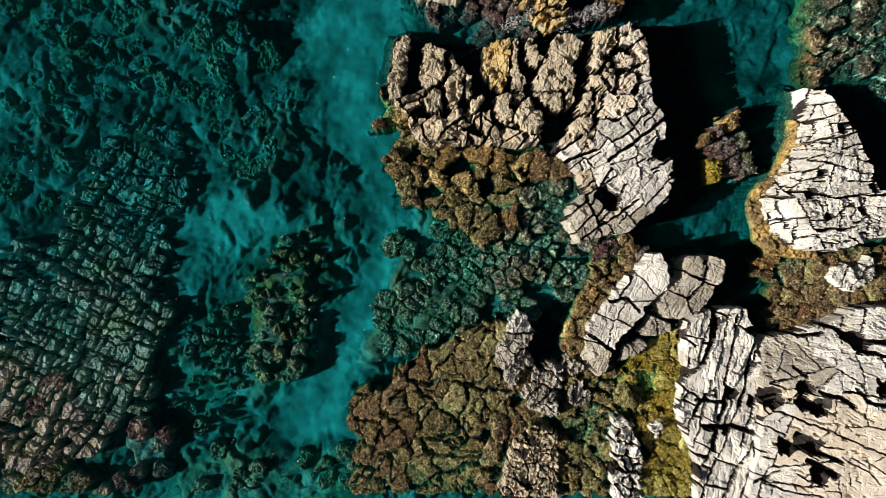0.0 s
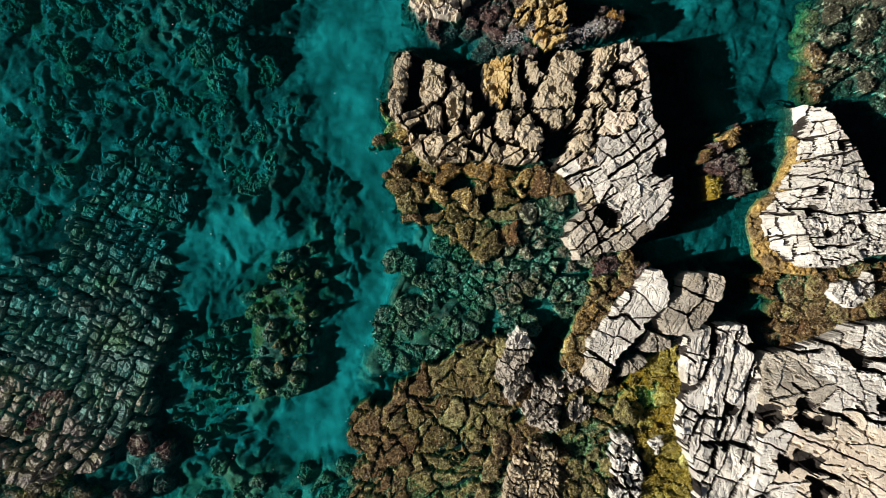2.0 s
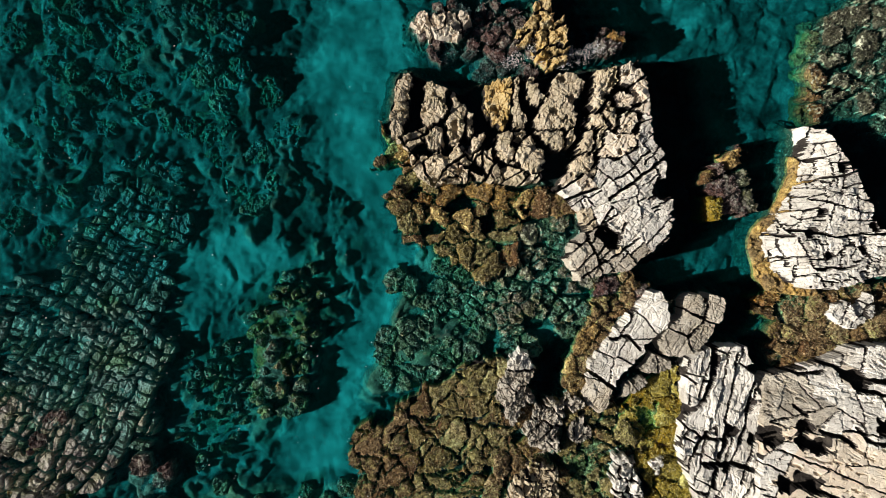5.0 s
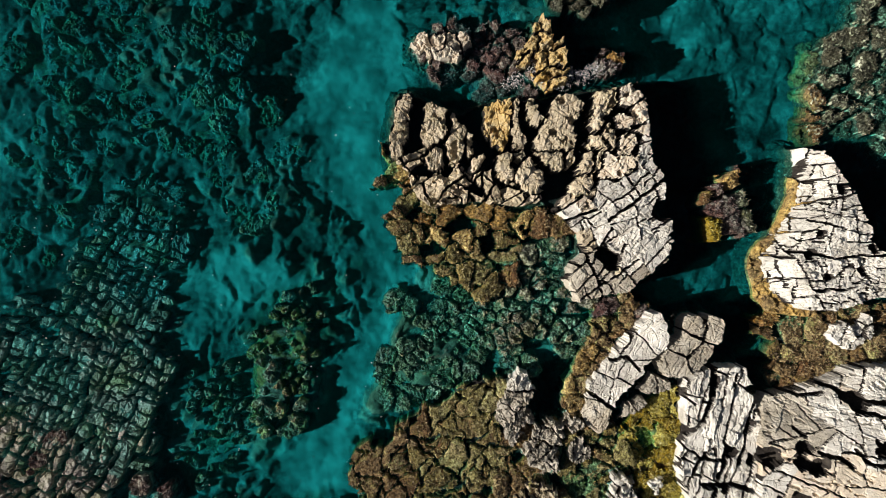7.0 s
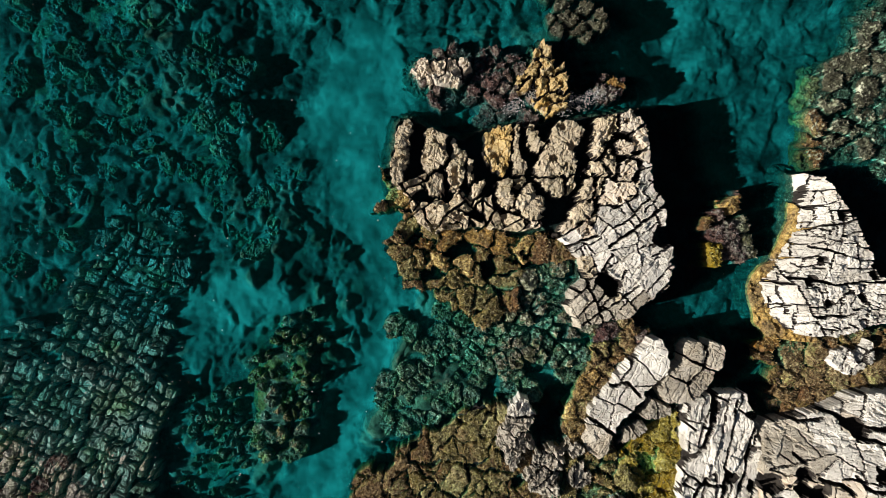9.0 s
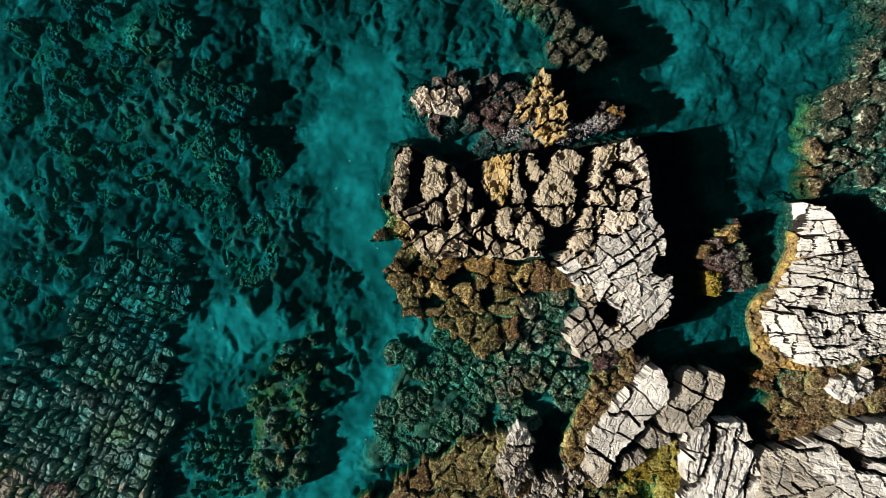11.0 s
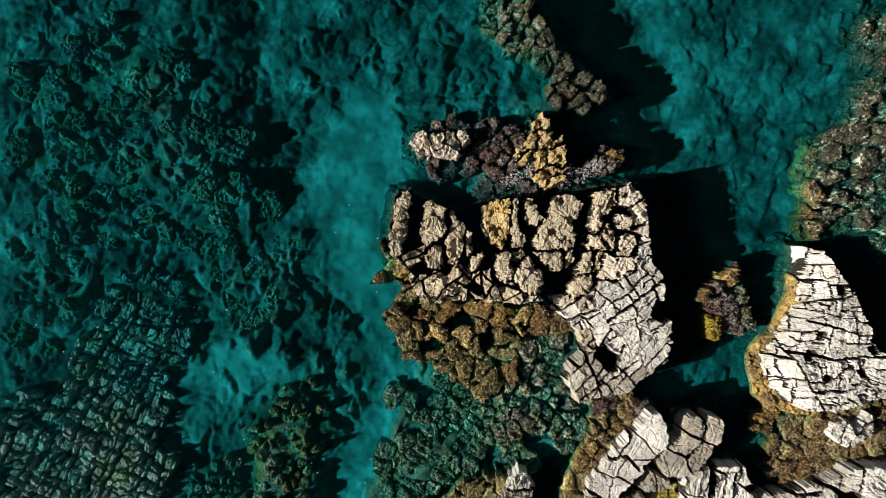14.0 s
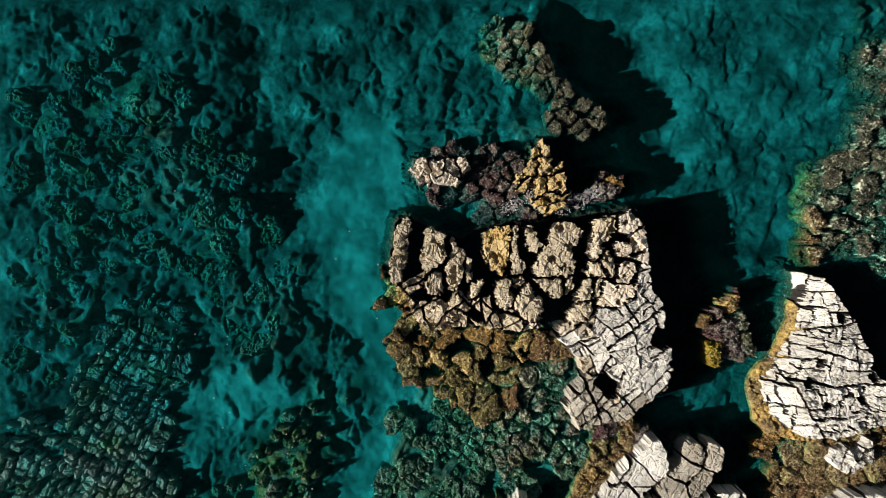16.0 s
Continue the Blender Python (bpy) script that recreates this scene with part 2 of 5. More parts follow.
def tuft_material(name, stops):
    """Fronds of algae, each tuft of its own shade."""
    m, nodes, links = nodes_of(name)
    bsdf = nodes["Principled BSDF"]
    geo = nodes.new("ShaderNodeNewGeometry")
    tone = ramp(nodes, list(zip((0.0, 0.45, 0.75, 1.0), stops)))
    links.new(geo.outputs["Random Per Island"], tone.inputs[0])
    shade = ramp(nodes, [(0.35, (0.6, 0.6, 0.6)), (0.65, (1.15, 1.15, 1.15))])
    links.new(noise_node(nodes, links, geo.outputs["Position"], 3.0, 4.0), shade.inputs[0])
    links.new(mix(nodes, links, "MULTIPLY", 1.0, tone.outputs[0], shade.outputs[0]), bsdf.inputs["Base Color"])
    bsdf.inputs["Roughness"].default_value = 0.6
    bsdf.inputs["Specular IOR Level"].default_value = 0.4
    return m


TUFTS = {
    "rust_algae": tuft_material("rust_fronds", ((0.07, 0.04, 0.015), (0.26, 0.16, 0.05), (0.5, 0.36, 0.13), (0.7, 0.56, 0.3))),
    "brown_algae": tuft_material("brown_fronds", ((0.04, 0.023, 0.013), (0.15, 0.088, 0.037), (0.32, 0.21, 0.1), (0.58, 0.47, 0.28))),
    "olive_algae": tuft_material("olive_fronds", ((0.05, 0.04, 0.015), (0.18, 0.145, 0.05), (0.37, 0.32, 0.12), (0.66, 0.6, 0.35))),
    "mustard_algae": tuft_material("mustard_fronds", ((0.13, 0.1, 0.012), (0.4, 0.32, 0.04), (0.58, 0.49, 0.1), (0.7, 0.63, 0.28))),
    "purple_algae": tuft_material("purple_fronds", ((0.025, 0.016, 0.016), (0.1, 0.06, 0.06), (0.22, 0.15, 0.14), (0.45, 0.41, 0.41))),
    "green_algae": tuft_material("green_fronds", ((0.03, 0.034, 0.02), (0.12, 0.135, 0.075), (0.27, 0.285, 0.18), (0.62, 0.63, 0.5))),
    "reef_rock": tuft_material("reef_fronds", ((0.03, 0.03, 0.028), (0.13, 0.125, 0.12), (0.28, 0.27, 0.25), (0.6, 0.58, 0.55))),
    "dark_turf": tuft_material("dark_fronds", ((0.02, 0.022, 0.014), (0.075, 0.08, 0.05), (0.16, 0.16, 0.1), (0.5, 0.5, 0.4))),
    "reef_turf": tuft_material("turf_fronds", ((0.04, 0.04, 0.03), (0.18, 0.17, 0.11), (0.36, 0.34, 0.22), (0.62, 0.6, 0.46))),
}
# pale colour for the net of lines that paints caustics on shallow reefs
CAUSTIC_PALE = tuft_material("pale_caustics", ((0.24, 0.27, 0.18), (0.36, 0.4, 0.28), (0.48, 0.52, 0.38), (0.6, 0.64, 0.5)))
BED = bed_material("sea_bed_cover")
WATER_TOP = water_material("sea_water_surface", (0.94, 0.98, 0.98), True)
WATER_DEEP = water_material("deep_sea_water", (0.27, 0.8, 0.92), False, 0.0035)
WATER_IN = water_material("sea_water", (0.44, 0.86, 0.88), False, 0.0015)


# ---- form helpers ----
def hashed(ix, iy, seed):
    h = (ix.astype(np.int64) * 374761393 + iy.astype(np.int64) * 668265263 + seed * 362437) & 0xFFFFFFFF
    h = ((h ^ (h >> 13)) * 1274126177) & 0xFFFFFFFF
    return ((h ^ (h >> 16)) & 0xFFFFFF) / 16777216.0


def smooth(v):
    v = np.clip(v, 0, 1)
    return v * v * (3 - 2 * v)


def vnoise(x, y, seed):
    ix, iy = np.floor(x), np.floor(y)
    fx, fy = smooth(x - ix), smooth(y - iy)
    a, b = hashed(ix, iy, seed), hashed(ix + 1, iy, seed)
    c, d = hashed(ix, iy + 1, seed), hashed(ix + 1, iy + 1, seed)
    return (a + (b - a) * fx) * (1 - fy) + (c + (d - c) * fx) * fy


def fbm(x, y, size, octaves, seed):
    """Rolling noise of about -1 to 1; size: metres of its largest lumps."""
    x, y = np.asarray(x, float), np.asarray(y, float)
    total, gain, norm = 0.0, 1.0, 0.0
    for k in range(octaves):
        total = total + gain * (2 * vnoise(x / size * 2**k + 7.1 * k, y / size * 2**k - 3.7 * k, seed + k) - 1)
        norm, gain = norm + gain, gain * 0.55
    return total / norm * 1.5


def cells(x, y, size, seed, angle=0.0, stretch=1.0, jitter=0.8):
    """Broken blocks: distance to the joint, the block's own chance number, and the offset from its middle."""
    c, s = math.cos(radians(angle)), math.sin(radians(angle))
    u, v = (x * c + y * s) / (size * stretch), (y * c - x * s) / size
    iu, iv = np.floor(u), np.floor(v)
    one, two = np.full(np.shape(x), 9.0), np.full(np.shape(x), 9.0)
    luck, du, dv = np.zeros(np.shape(x)), np.zeros(np.shape(x)), np.zeros(np.shape(x))
    for a in (-1, 0, 1):
        for b in (-1, 0, 1):
            pu = iu + a + 0.5 + jitter * (hashed(iu + a, iv + b, seed) - 0.5)
            pv = iv + b + 0.5 + jitter * (hashed(iu + a, iv + b, seed + 1) - 0.5)
            d = np.hypot(pu - u, pv - v)
            near = d < one
            two = np.where(near, one, np.minimum(two, d))
            one = np.where(near, d, one)
            luck = np.where(near, hashed(iu + a, iv + b, seed + 2), luck)
            du, dv = np.where(near, u - pu, du), np.where(near, v - pv, dv)
    return two - one, luck, du, dv


def inside(x, y, outline):
    """Metres inside (plus) or outside (minus) an outline."""
    best, odd = np.full(np.shape(x), 1e9), np.zeros(np.shape(x), bool)
    for (ax, ay), (bx, by) in zip(outline, outline[1:] + outline[:1]):
        ex, ey = bx - ax, by - ay
        t = np.clip(((x - ax) * ex + (y - ay) * ey) / (ex * ex + ey * ey + 1e-9), 0, 1)
        best = np.minimum(best, np.hypot(x - ax - t * ex, y - ay - t * ey))
        if ay != by:
            odd ^= ((ay > y) != (by > y)) & (x < ax + (y - ay) * ex / (by - ay))
    return np.where(odd, best, -best)


def sheet(name, xs, ys, z, material, keep=None, parent=None):
    """A mesh over a lattice of places; keep: which of its corners to keep."""
    nx, ny = len(xs), len(ys)
    gx, gy = np.meshgrid(xs, ys)
    co = np.stack([gx.ravel(), gy.ravel(), z.ravel()], 1)
    k = np.arange(nx * ny).reshape(ny, nx)
    quads = np.stack([k[:-1, :-1], k[:-1, 1:], k[1:, 1:], k[1:, :-1]], -1).reshape(-1, 4)
    if keep is not None:
        quads = quads[keep.ravel()[quads].any(1)]
        used = np.unique(quads)
        back_to = np.zeros(nx * ny, int)
        back_to[used] = np.arange(len(used))
        co, quads = co[used], back_to[quads]
    me = bpy.data.meshes.new(name)
    me.vertices.add(len(co))
    me.vertices.foreach_set("co", co.ravel())
    me.loops.add(quads.size)
    me.loops.foreach_set("vertex_index", quads.ravel().astype(np.int32))
    me.polygons.add(len(quads))
    me.polygons.foreach_set("loop_start", (np.arange(len(quads)) * 4).astype(np.int32))
    me.update(calc_edges=True)
    me.validate()
    me.polygons.foreach_set("use_smooth", np.ones(len(me.polygons), bool))
    me.materials.append(material)
    ob = new(name, me)
    if parent:
        ob.parent = parent
    return ob


def lumps(x, y, seed, size, angle, stretch, jitter, amp, rough, joint=0.22):
    """Blocky relief: worn blocks with sunk joints, over two scales, and rough turf."""
    wx, wy = x + 0.3 * size * fbm(x, y, size * 1.2, 3, seed + 11), y + 0.3 * size * fbm(x, y, size * 1.2, 3, seed + 17)
    gap, luck, du, dv = cells(wx, wy, size, seed, angle, stretch, jitter)
    open_joint = smooth(0.5 + 0.9 * fbm(x, y, size * 2.5, 2, seed + 41))
    tall = (1 - open_joint * (1 - smooth(gap / joint))) * (0.45 + 0.55 * luck) + (luck - 0.5) * 0.5 * du + (0.5 - luck) * 0.4 * dv
    gap2, luck2, _, _ = cells(wx, wy, size * 0.42, seed + 5, angle + 20, 1.0, 0.9)
    small = smooth(gap2 / 0.3) * (0.4 + 0.6 * luck2)
    return amp * (tall * 0.75 + small * 0.3 - 0.6) + rough * fbm(x, y, 0.3, 4, seed + 23)


def ledge(name, outline, top, material, label, category, seed, size=0.5, angle=60.0, stretch=1.2, amp=0.2, rough=0.05, soft=0.35, foot=-1.0, step=0.024, ragged=0.22, slope=(0, 0), fuzz=0.05, parent=None):
    """A low weed-grown rock shelf: lumpy crown, ragged margin running down to the bed."""
    px, py = [p[0] for p in outline], [p[1] for p in outline]
    xs = np.arange(min(px) - 0.5, max(px) + 0.5, step)
    ys = np.arange(min(py) - 0.5, max(py) + 0.5, step)
    gx, gy = np.meshgrid(xs, ys)
    d = inside(gx + ragged * fbm(gx, gy, 0.8, 4, seed), gy + ragged * fbm(gx, gy, 0.8, 4, seed + 31), outline)
    w = smooth(d / soft + 0.5)
    cx, cy = sum(px) / len(px), sum(py) / len(py)
    crown = top + slope[0] * (gx - cx) + slope[1] * (gy - cy) + lumps(gx, gy, seed + 3, size, angle, stretch, 0.85, amp, rough) + fuzz * fbm(gx, gy, 0.11, 2, seed + 53)
    z = foot + (crown - foot) * w
    ob = sheet(name, xs - cx, ys - cy, z, material, d > -soft * 0.5)
    ob.location = (cx, cy, 0)
    if parent:
        ob.parent, ob.location = parent, (cx - parent.location.x, cy - parent.location.y, 0)
    return tagged(ob, label, category)


def crag(x, y, size, angle=25.0, stretch=1.3):
    """Fracture facets: broken steps and slanting chips, over two scales."""
    wx, wy = x + 0.4 * size * fbm(x, y, size, 3, 131), y + 0.4 * size * fbm(x, y, size, 3, 137)
    gap, luck, du, dv = cells(wx, wy, size, 139, angle, stretch, 0.95)
    step = (luck - 0.5) + (luck * 7 % 1 - 0.5) * 1.1 * du + (luck * 13 % 1 - 0.5) * 1.1 * dv - 0.5 * (1 - smooth(gap / 0.16)) * (luck > 0.45)
    gap2, luck2, du2, dv2 = cells(wx, wy, size * 0.45, 149, angle - 15, stretch, 0.95)
    chip = (luck2 - 0.5) + (luck2 * 7 % 1 - 0.5) * 1.2 * du2 + (luck2 * 13 % 1 - 0.5) * 1.2 * dv2
    return 0.65 * step + 0.35 * chip


def splinter(x, y, size, seed, gap=0.03, angle=30.0, stretch=1.0, spread=12.0, shut=0.0):
    """Rock split again and again by straight joints: metres to the nearest open joint, the piece's number, and the pieces' middles. shut: the share of joints that stay closed."""
    rnd = random.Random(seed)
    c, s = math.cos(radians(angle)), math.sin(radians(angle))
    u, v = (x * c + y * s) / stretch, y * c - x * s
    free, piece, mids, todo = np.full(len(x), 9.0), np.zeros(len(x), int), [], [np.arange(len(x))]
    while todo:
        part_of = todo.pop()
        if len(part_of) < 3:
            piece[part_of] = max(0, len(mids) - 1)
            continue
        uu, vv = u[part_of], v[part_of]
        long_u, long_v = np.ptp(uu), np.ptp(vv)
        if max(long_u, long_v) < size * rnd.uniform(0.6, 1.9) or len(part_of) < 40:
            piece[part_of] = len(mids)
            mids.append((x[part_of].mean(), y[part_of].mean()))
            continue
        turn = radians(rnd.gauss(0, spread)) + (0.0 if long_u * rnd.uniform(0.7, 1.4) > long_v else math.pi / 2)
        nu, nv = math.cos(turn), math.sin(turn)
        f = uu * nu + vv * nv
        far = (f - (f.min() + np.ptp(f) * rnd.uniform(0.3, 0.7))) / math.hypot(nu / stretch, nv)
        luck = rnd.random()
        wide = gap * (0.1 + 2.4 * luck ** 2) * min(1.8, 0.4 + max(long_u, long_v) / (4 * size)) if luck > shut else -0.03
        free[part_of] = np.minimum(free[part_of], np.abs(far) - wide)
        todo += [part_of[far < 0], part_of[far >= 0]]
    return free, piece, np.array(mids or [(0.0, 0.0)])


def chipped(x, y, size, grain, seed):
    """Broken faces: each chip at its own height and slant, over two sizes, and how far it is to a split."""
    wx, wy = x + 0.05 * fbm(x, y, 0.4, 3, 231), y + 0.05 * fbm(x, y, 0.4, 3, 237)
    total, near = 0.0, 9.0
    for share, big, turn in ((0.62, size, 0), (0.38, size * 0.5, 25)):
        free, piece, mids = splinter(wx, wy, big, seed + turn, 0.014 * share, grain[0] + turn, grain[1], 20.0, 0.5)
        luck, sx, sy = hashed(piece, piece * 0 + 1, seed), hashed(piece, piece * 0 + 2, seed), hashed(piece, piece * 0 + 5, seed)
        slant = (sx - 0.5) * (x - mids[piece][:, 0]) + (sy - 0.5) * (y - mids[piece][:, 1])
        total = total + share * (luck - 0.5) + 2.2 * share * slant / big
        near = np.minimum(near, np.where(hashed(piece, piece * 0 + 9, seed) < 0.75, free, free + 0.03))
    return total, near


def fronds(parent, name, spots, seed):
    """Tufts of algae: three short fronds from each spot, joined into one part."""
    pick = np.random.RandomState(seed)
    n = len(spots)
    verts = []
    turn = pick.uniform(0, 2 * math.pi, n)
    for k in range(3):
        a = turn + k * 2.1 + pick.normal(0, 0.4, n)
        far, up, wide = pick.uniform(0.03, 0.085, n), pick.uniform(0.01, 0.055, n), pick.uniform(0.008, 0.022, n)
        c, s = np.cos(a), np.sin(a)
        verts += [spots + np.stack([-s * wide, c * wide, -0.01 + 0 * c], 1), spots + np.stack([s * wide, -c * wide, -0.01 + 0 * c], 1), spots + np.stack([c * far, s * far, up], 1)]
    hub = spots + np.array([0, 0, 0.02])
    co = np.concatenate(verts + [hub]) - np.array(parent.location)
    i = np.arange(n)
    tris = np.concatenate([np.stack([k * 3 * n + i, k * 3 * n + n + i, k * 3 * n + 2 * n + i], 1) for k in range(3)] + [np.stack([k * 3 * n + i, k * 3 * n + n + i, 9 * n + i], 1) for k in range(3)])
    me = bpy.data.meshes.new("algae_turf")
    me.from_pydata(co.tolist(), [], tris.tolist())
    me.materials.append(TUFTS[name])
    ob = new("algae_turf", me)
    ob.parent = parent
    return tagged(ob, "short fronds of algae turf", kind="stuff")


def scatter(outline, size, seed, angle=0.0, stretch=1.0, jitter=0.7, margin=-0.05, shift=0.5, thin=0.0, mixed=0.22):
    """Middles of blocks over an outline, on a shaken, turned lattice."""
    rnd = random.Random(seed)
    c, s = math.cos(radians(angle)), math.sin(radians(angle))
    cx, cy = sum(p[0] for p in outline) / len(outline), sum(p[1] for p in outline) / len(outline)
    reach = max(math.hypot(p[0] - cx, p[1] - cy) for p in outline)
    out, row = [], 0
    nu, nv = int(reach / (size * stretch)) + 2, int(reach / size) + 2
    for b in range(-nv, nv + 1):
        for a in range(-nu, nu + 1):
            u = (a + shift * (b % 2) + jitter * rnd.uniform(-0.5, 0.5)) * size * stretch
            v = (b + jitter * rnd.uniform(-0.5, 0.5)) * size
            if rnd.random() > mixed:
                out.append((cx + u * c - v * s, cy + u * s + v * c))
            if rnd.random() < mixed * 1.3:
                u, v = u + size * stretch * rnd.uniform(0.3, 0.5), v + size * rnd.uniform(-0.4, 0.4)
                out.append((cx + u * c - v * s, cy + u * s + v * c))
    xy = np.array(out)
    d = inside(xy[:, 0], xy[:, 1], outline)
    return [p for p, k in zip(out, d) if k > margin and not (k < 1.3 * size and rnd.random() < thin)]


def patch_of(name, parent, co, quads, material, soft, label="", kind=""):
    """One piece cut from a lattice of places, as a part of its rock."""
    used, where = np.unique(quads, return_inverse=True)
    mid = co[used].mean(0) * np.array([1, 1, 0])
    me = bpy.data.meshes.new(name)
    me.vertices.add(len(used))
    me.vertices.foreach_set("co", (co[used] - mid).ravel())
    me.loops.add(quads.size)
    me.loops.foreach_set("vertex_index", where.ravel().astype(np.int32))
    me.polygons.add(len(quads))
    me.polygons.foreach_set("loop_start", (np.arange(len(quads)) * 4).astype(np.int32))
    me.polygons.foreach_set("use_smooth", np.full(len(quads), soft))
    me.update(calc_edges=True)
    me.materials.append(material)
    ob = new(name, me)
    ob.parent = parent
    ob.location = mid - np.array(parent.location)
    return tagged(ob, label, kind=kind) if label else ob


def islands(quads):
    """Which quads hang together: a number for each."""
    used, where = np.unique(quads, return_inverse=True)
    where = where.reshape(quads.shape)
    label = np.arange(len(used))
    while True:
        least = label[where].min(1)
        after = label.copy()
        np.minimum.at(after, where.ravel(), np.repeat(least, 4))
        after = after[after]
        if (after == label).all():
            return label[where[:, 0]]
        label = after


PLAIN = dict(tilt=0.25, rough=0.1, facet=0.3, lift=0.08, warp=0.05, ragged=0.03, fuzz=0.0, dome=0.0, grain=(25.0, 1.3), holes=0.0, hole_size=0.4, specks=0.0, chips=0.05, bevel=0.02, tufts=420, soft=False)


def broken_rock(name, outline, groups, top, label, category, seed, gap=0.05, foot=-1.0, core_drop=0.6, core=None, pits=(), squeeze=1.0, axis=0.0, group="", reach=None, within=False, fins=(), step=0.02, rim=0.1, cuts=None, dry=None, slits=(), pit_size=9.0, net=0.0, **look_of):
    """A rock of separate stones over a core, near-black by default to paint in fissure shade. groups: (material,
    middles, looks); pits: middles where a stone is missing; fins: stones with a plan of their own;
    cuts: size, angle, stretch and spread of straight joints that part the stones; dry: the height at which its fissures
    end, for a rock that stands out of the water; slits: long open fissures, each a width and its corners; net: mesh
    width of pale lines that paint caustic light."""
    cx, cy = sum(p[0] for p in outline) / len(outline), sum(p[1] for p in outline) / len(outline)
    thing = new(name)
    thing.location = (cx, cy, 0)
    thing.empty_display_size = 0.2
    tagged(thing, label, category, group)
    looks = [{**PLAIN, **look_of, **(g[2] if len(g) > 2 else {})} for g in groups] + [{**PLAIN, **look_of, **f[2]} for f in fins]
    coats = [g[0] for g in groups] + [f[0] for f in fins]
    seeds = [(x, y, k) for k, g in enumerate(groups) for x, y in g[1]] + [(x, y, -1) for x, y in pits]
    seeds = seeds or [(cx, cy, 0)]
    margin = 0.55 if dry is not None else 0.12 if within or not reach else reach * 0.6
    px, py = [p[0] for p in outline], [p[1] for p in outline]
    # nothing is cut finely beyond the stretch of coast that the flight covers
    xs, ys = np.arange(max(-14.6, min(px) - margin), min(14.6, max(px) + margin), step), np.arange(max(-7.7, min(py) - margin), min(13.8, max(py) + margin), step)
    gx, gy = np.meshgrid(xs, ys)
    warp, ragged = looks[0]["warp"], looks[0]["ragged"]
    sx, sy = ragged * fbm(gx, gy, 0.16, 3, seed + 191), ragged * fbm(gx, gy, 0.16, 3, seed + 197)
    wx, wy = gx + warp * fbm(gx, gy, 0.6, 3, seed + 91) + sx, gy + warp * fbm(gx, gy, 0.6, 3, seed + 97) + sy
    # nearest and next stone, with distances along the grain counting for less
    c, s = math.cos(radians(axis)), math.sin(radians(axis))
    u, v = (wx * c + wy * s) / squeeze, wy * c - wx * s
    one, two = np.full(gx.shape, 1e9), np.full(gx.shape, 1e9)
    who, other = np.zeros(gx.shape, int), np.zeros(gx.shape, int)
    spots = np.array([((x * c + y * s) / squeeze, y * c - x * s) for x, y, _ in seeds])
    for k, (pu, pv) in enumerate(spots):
        dd = (u - pu) ** 2 + (v - pv) ** 2
        near = dd < one
        next_near = ~near & (dd < two)
        two = np.where(near, one, np.where(next_near, dd, two))
        other = np.where(near, who, np.where(next_near, k, other))
        one, who = np.where(near, dd, one), np.where(near, k, who)
    apart = np.hypot(*(spots[who] - spots[other]).transpose(2, 0, 1)) + 1e-6
    joint = np.where(two < 1e8, (two - one) / (2 * apart), 1.0)
    if reach:
        joint = np.minimum(joint, reach * (0.85 + 0.3 * fbm(gx, gy, 0.5, 3, seed + 7)) - np.sqrt(one))
    kind_of = np.array([g for _, _, g in seeds])[who]
    wide = gap * (0.12 + 2.2 * np.clip(0.5 + 0.8 * fbm(gx, gy, 1.3, 3, seed + 29), 0, 1) ** 2) * (0.5 + hashed(np.minimum(who, other), np.maximum(who, other), seed + 1))
    open_to = joint - wide
    mids = np.array([(x, y) for x, y, _ in seeds])
    owners = np.array([g for _, _, g in seeds])
    nearest = who
    if cuts:
        free, piece, mids = splinter(wx.ravel(), wy.ravel(), cuts[0], seed, gap, *cuts[1:])
        owners = kind_of[np.clip(np.round((mids[:, 1] - ys[0]) / step).astype(int), 0, len(ys) - 1), np.clip(np.round((mids[:, 0] - xs[0]) / step).astype(int), 0, len(xs) - 1)]
        who, open_to = piece.reshape(gx.shape), free.reshape(gx.shape)
        open_to = open_to + gap * 0.6 * fbm(gx, gy, 0.5, 3, seed + 29)
        hole = pit_size * (1 + 0.5 * fbm(gx, gy, 0.3, 3, seed + 5)) - np.sqrt(one)
        missing = (kind_of < 0) & (hole > 0)
        owners = np.where(owners < 0, 0, owners)
        kind_of = np.where(missing, -1, owners[who])
        if reach:
            open_to = np.minimum(open_to, joint)
        elif pits:
            is_pit = np.array([g < 0 for _, _, g in seeds])
            to_pit = np.where(is_pit[nearest], -np.minimum(joint, hole), np.where(is_pit[other], joint if pit_size > 5 else 9.0, 9.0))
            open_to = np.where(missing, to_pit, np.minimum(open_to, np.abs(to_pit)))
    n_stones = len(mids)
    mids = np.concatenate([mids] + [np.mean(f[1], 0)[None] for f in fins])
    owners = np.r_[owners, len(groups) + np.arange(len(fins))].astype(int)
    rnd = np.random.RandomState(seed)
    lean, lift = rnd.uniform(-1, 1, (len(mids), 2)), rnd.uniform(-1, 1, len(mids))
    stone_of = np.where(kind_of >= 0, who, -1)
    if fins:
        bite, _ = chipped(gx.ravel(), gy.ravel(), 0.22, (60.0, 1.4), seed + 3)
        bite = bite.reshape(gx.shape)
    for k, (_, plan, _) in enumerate(fins):
        far = inside(wx, wy, plan) + 0.03 + 0.12 * bite
        mine = far > np.maximum(0.0, np.where(stone_of >= n_stones, open_to, -9))
        open_to = np.where(far > -0.05, np.where(mine | (stone_of < 0), far, np.minimum(open_to, -far)), open_to)
        stone_of = np.where(mine, n_stones + k, stone_of)
        kind_of = np.where(mine, len(groups) + k, kind_of)
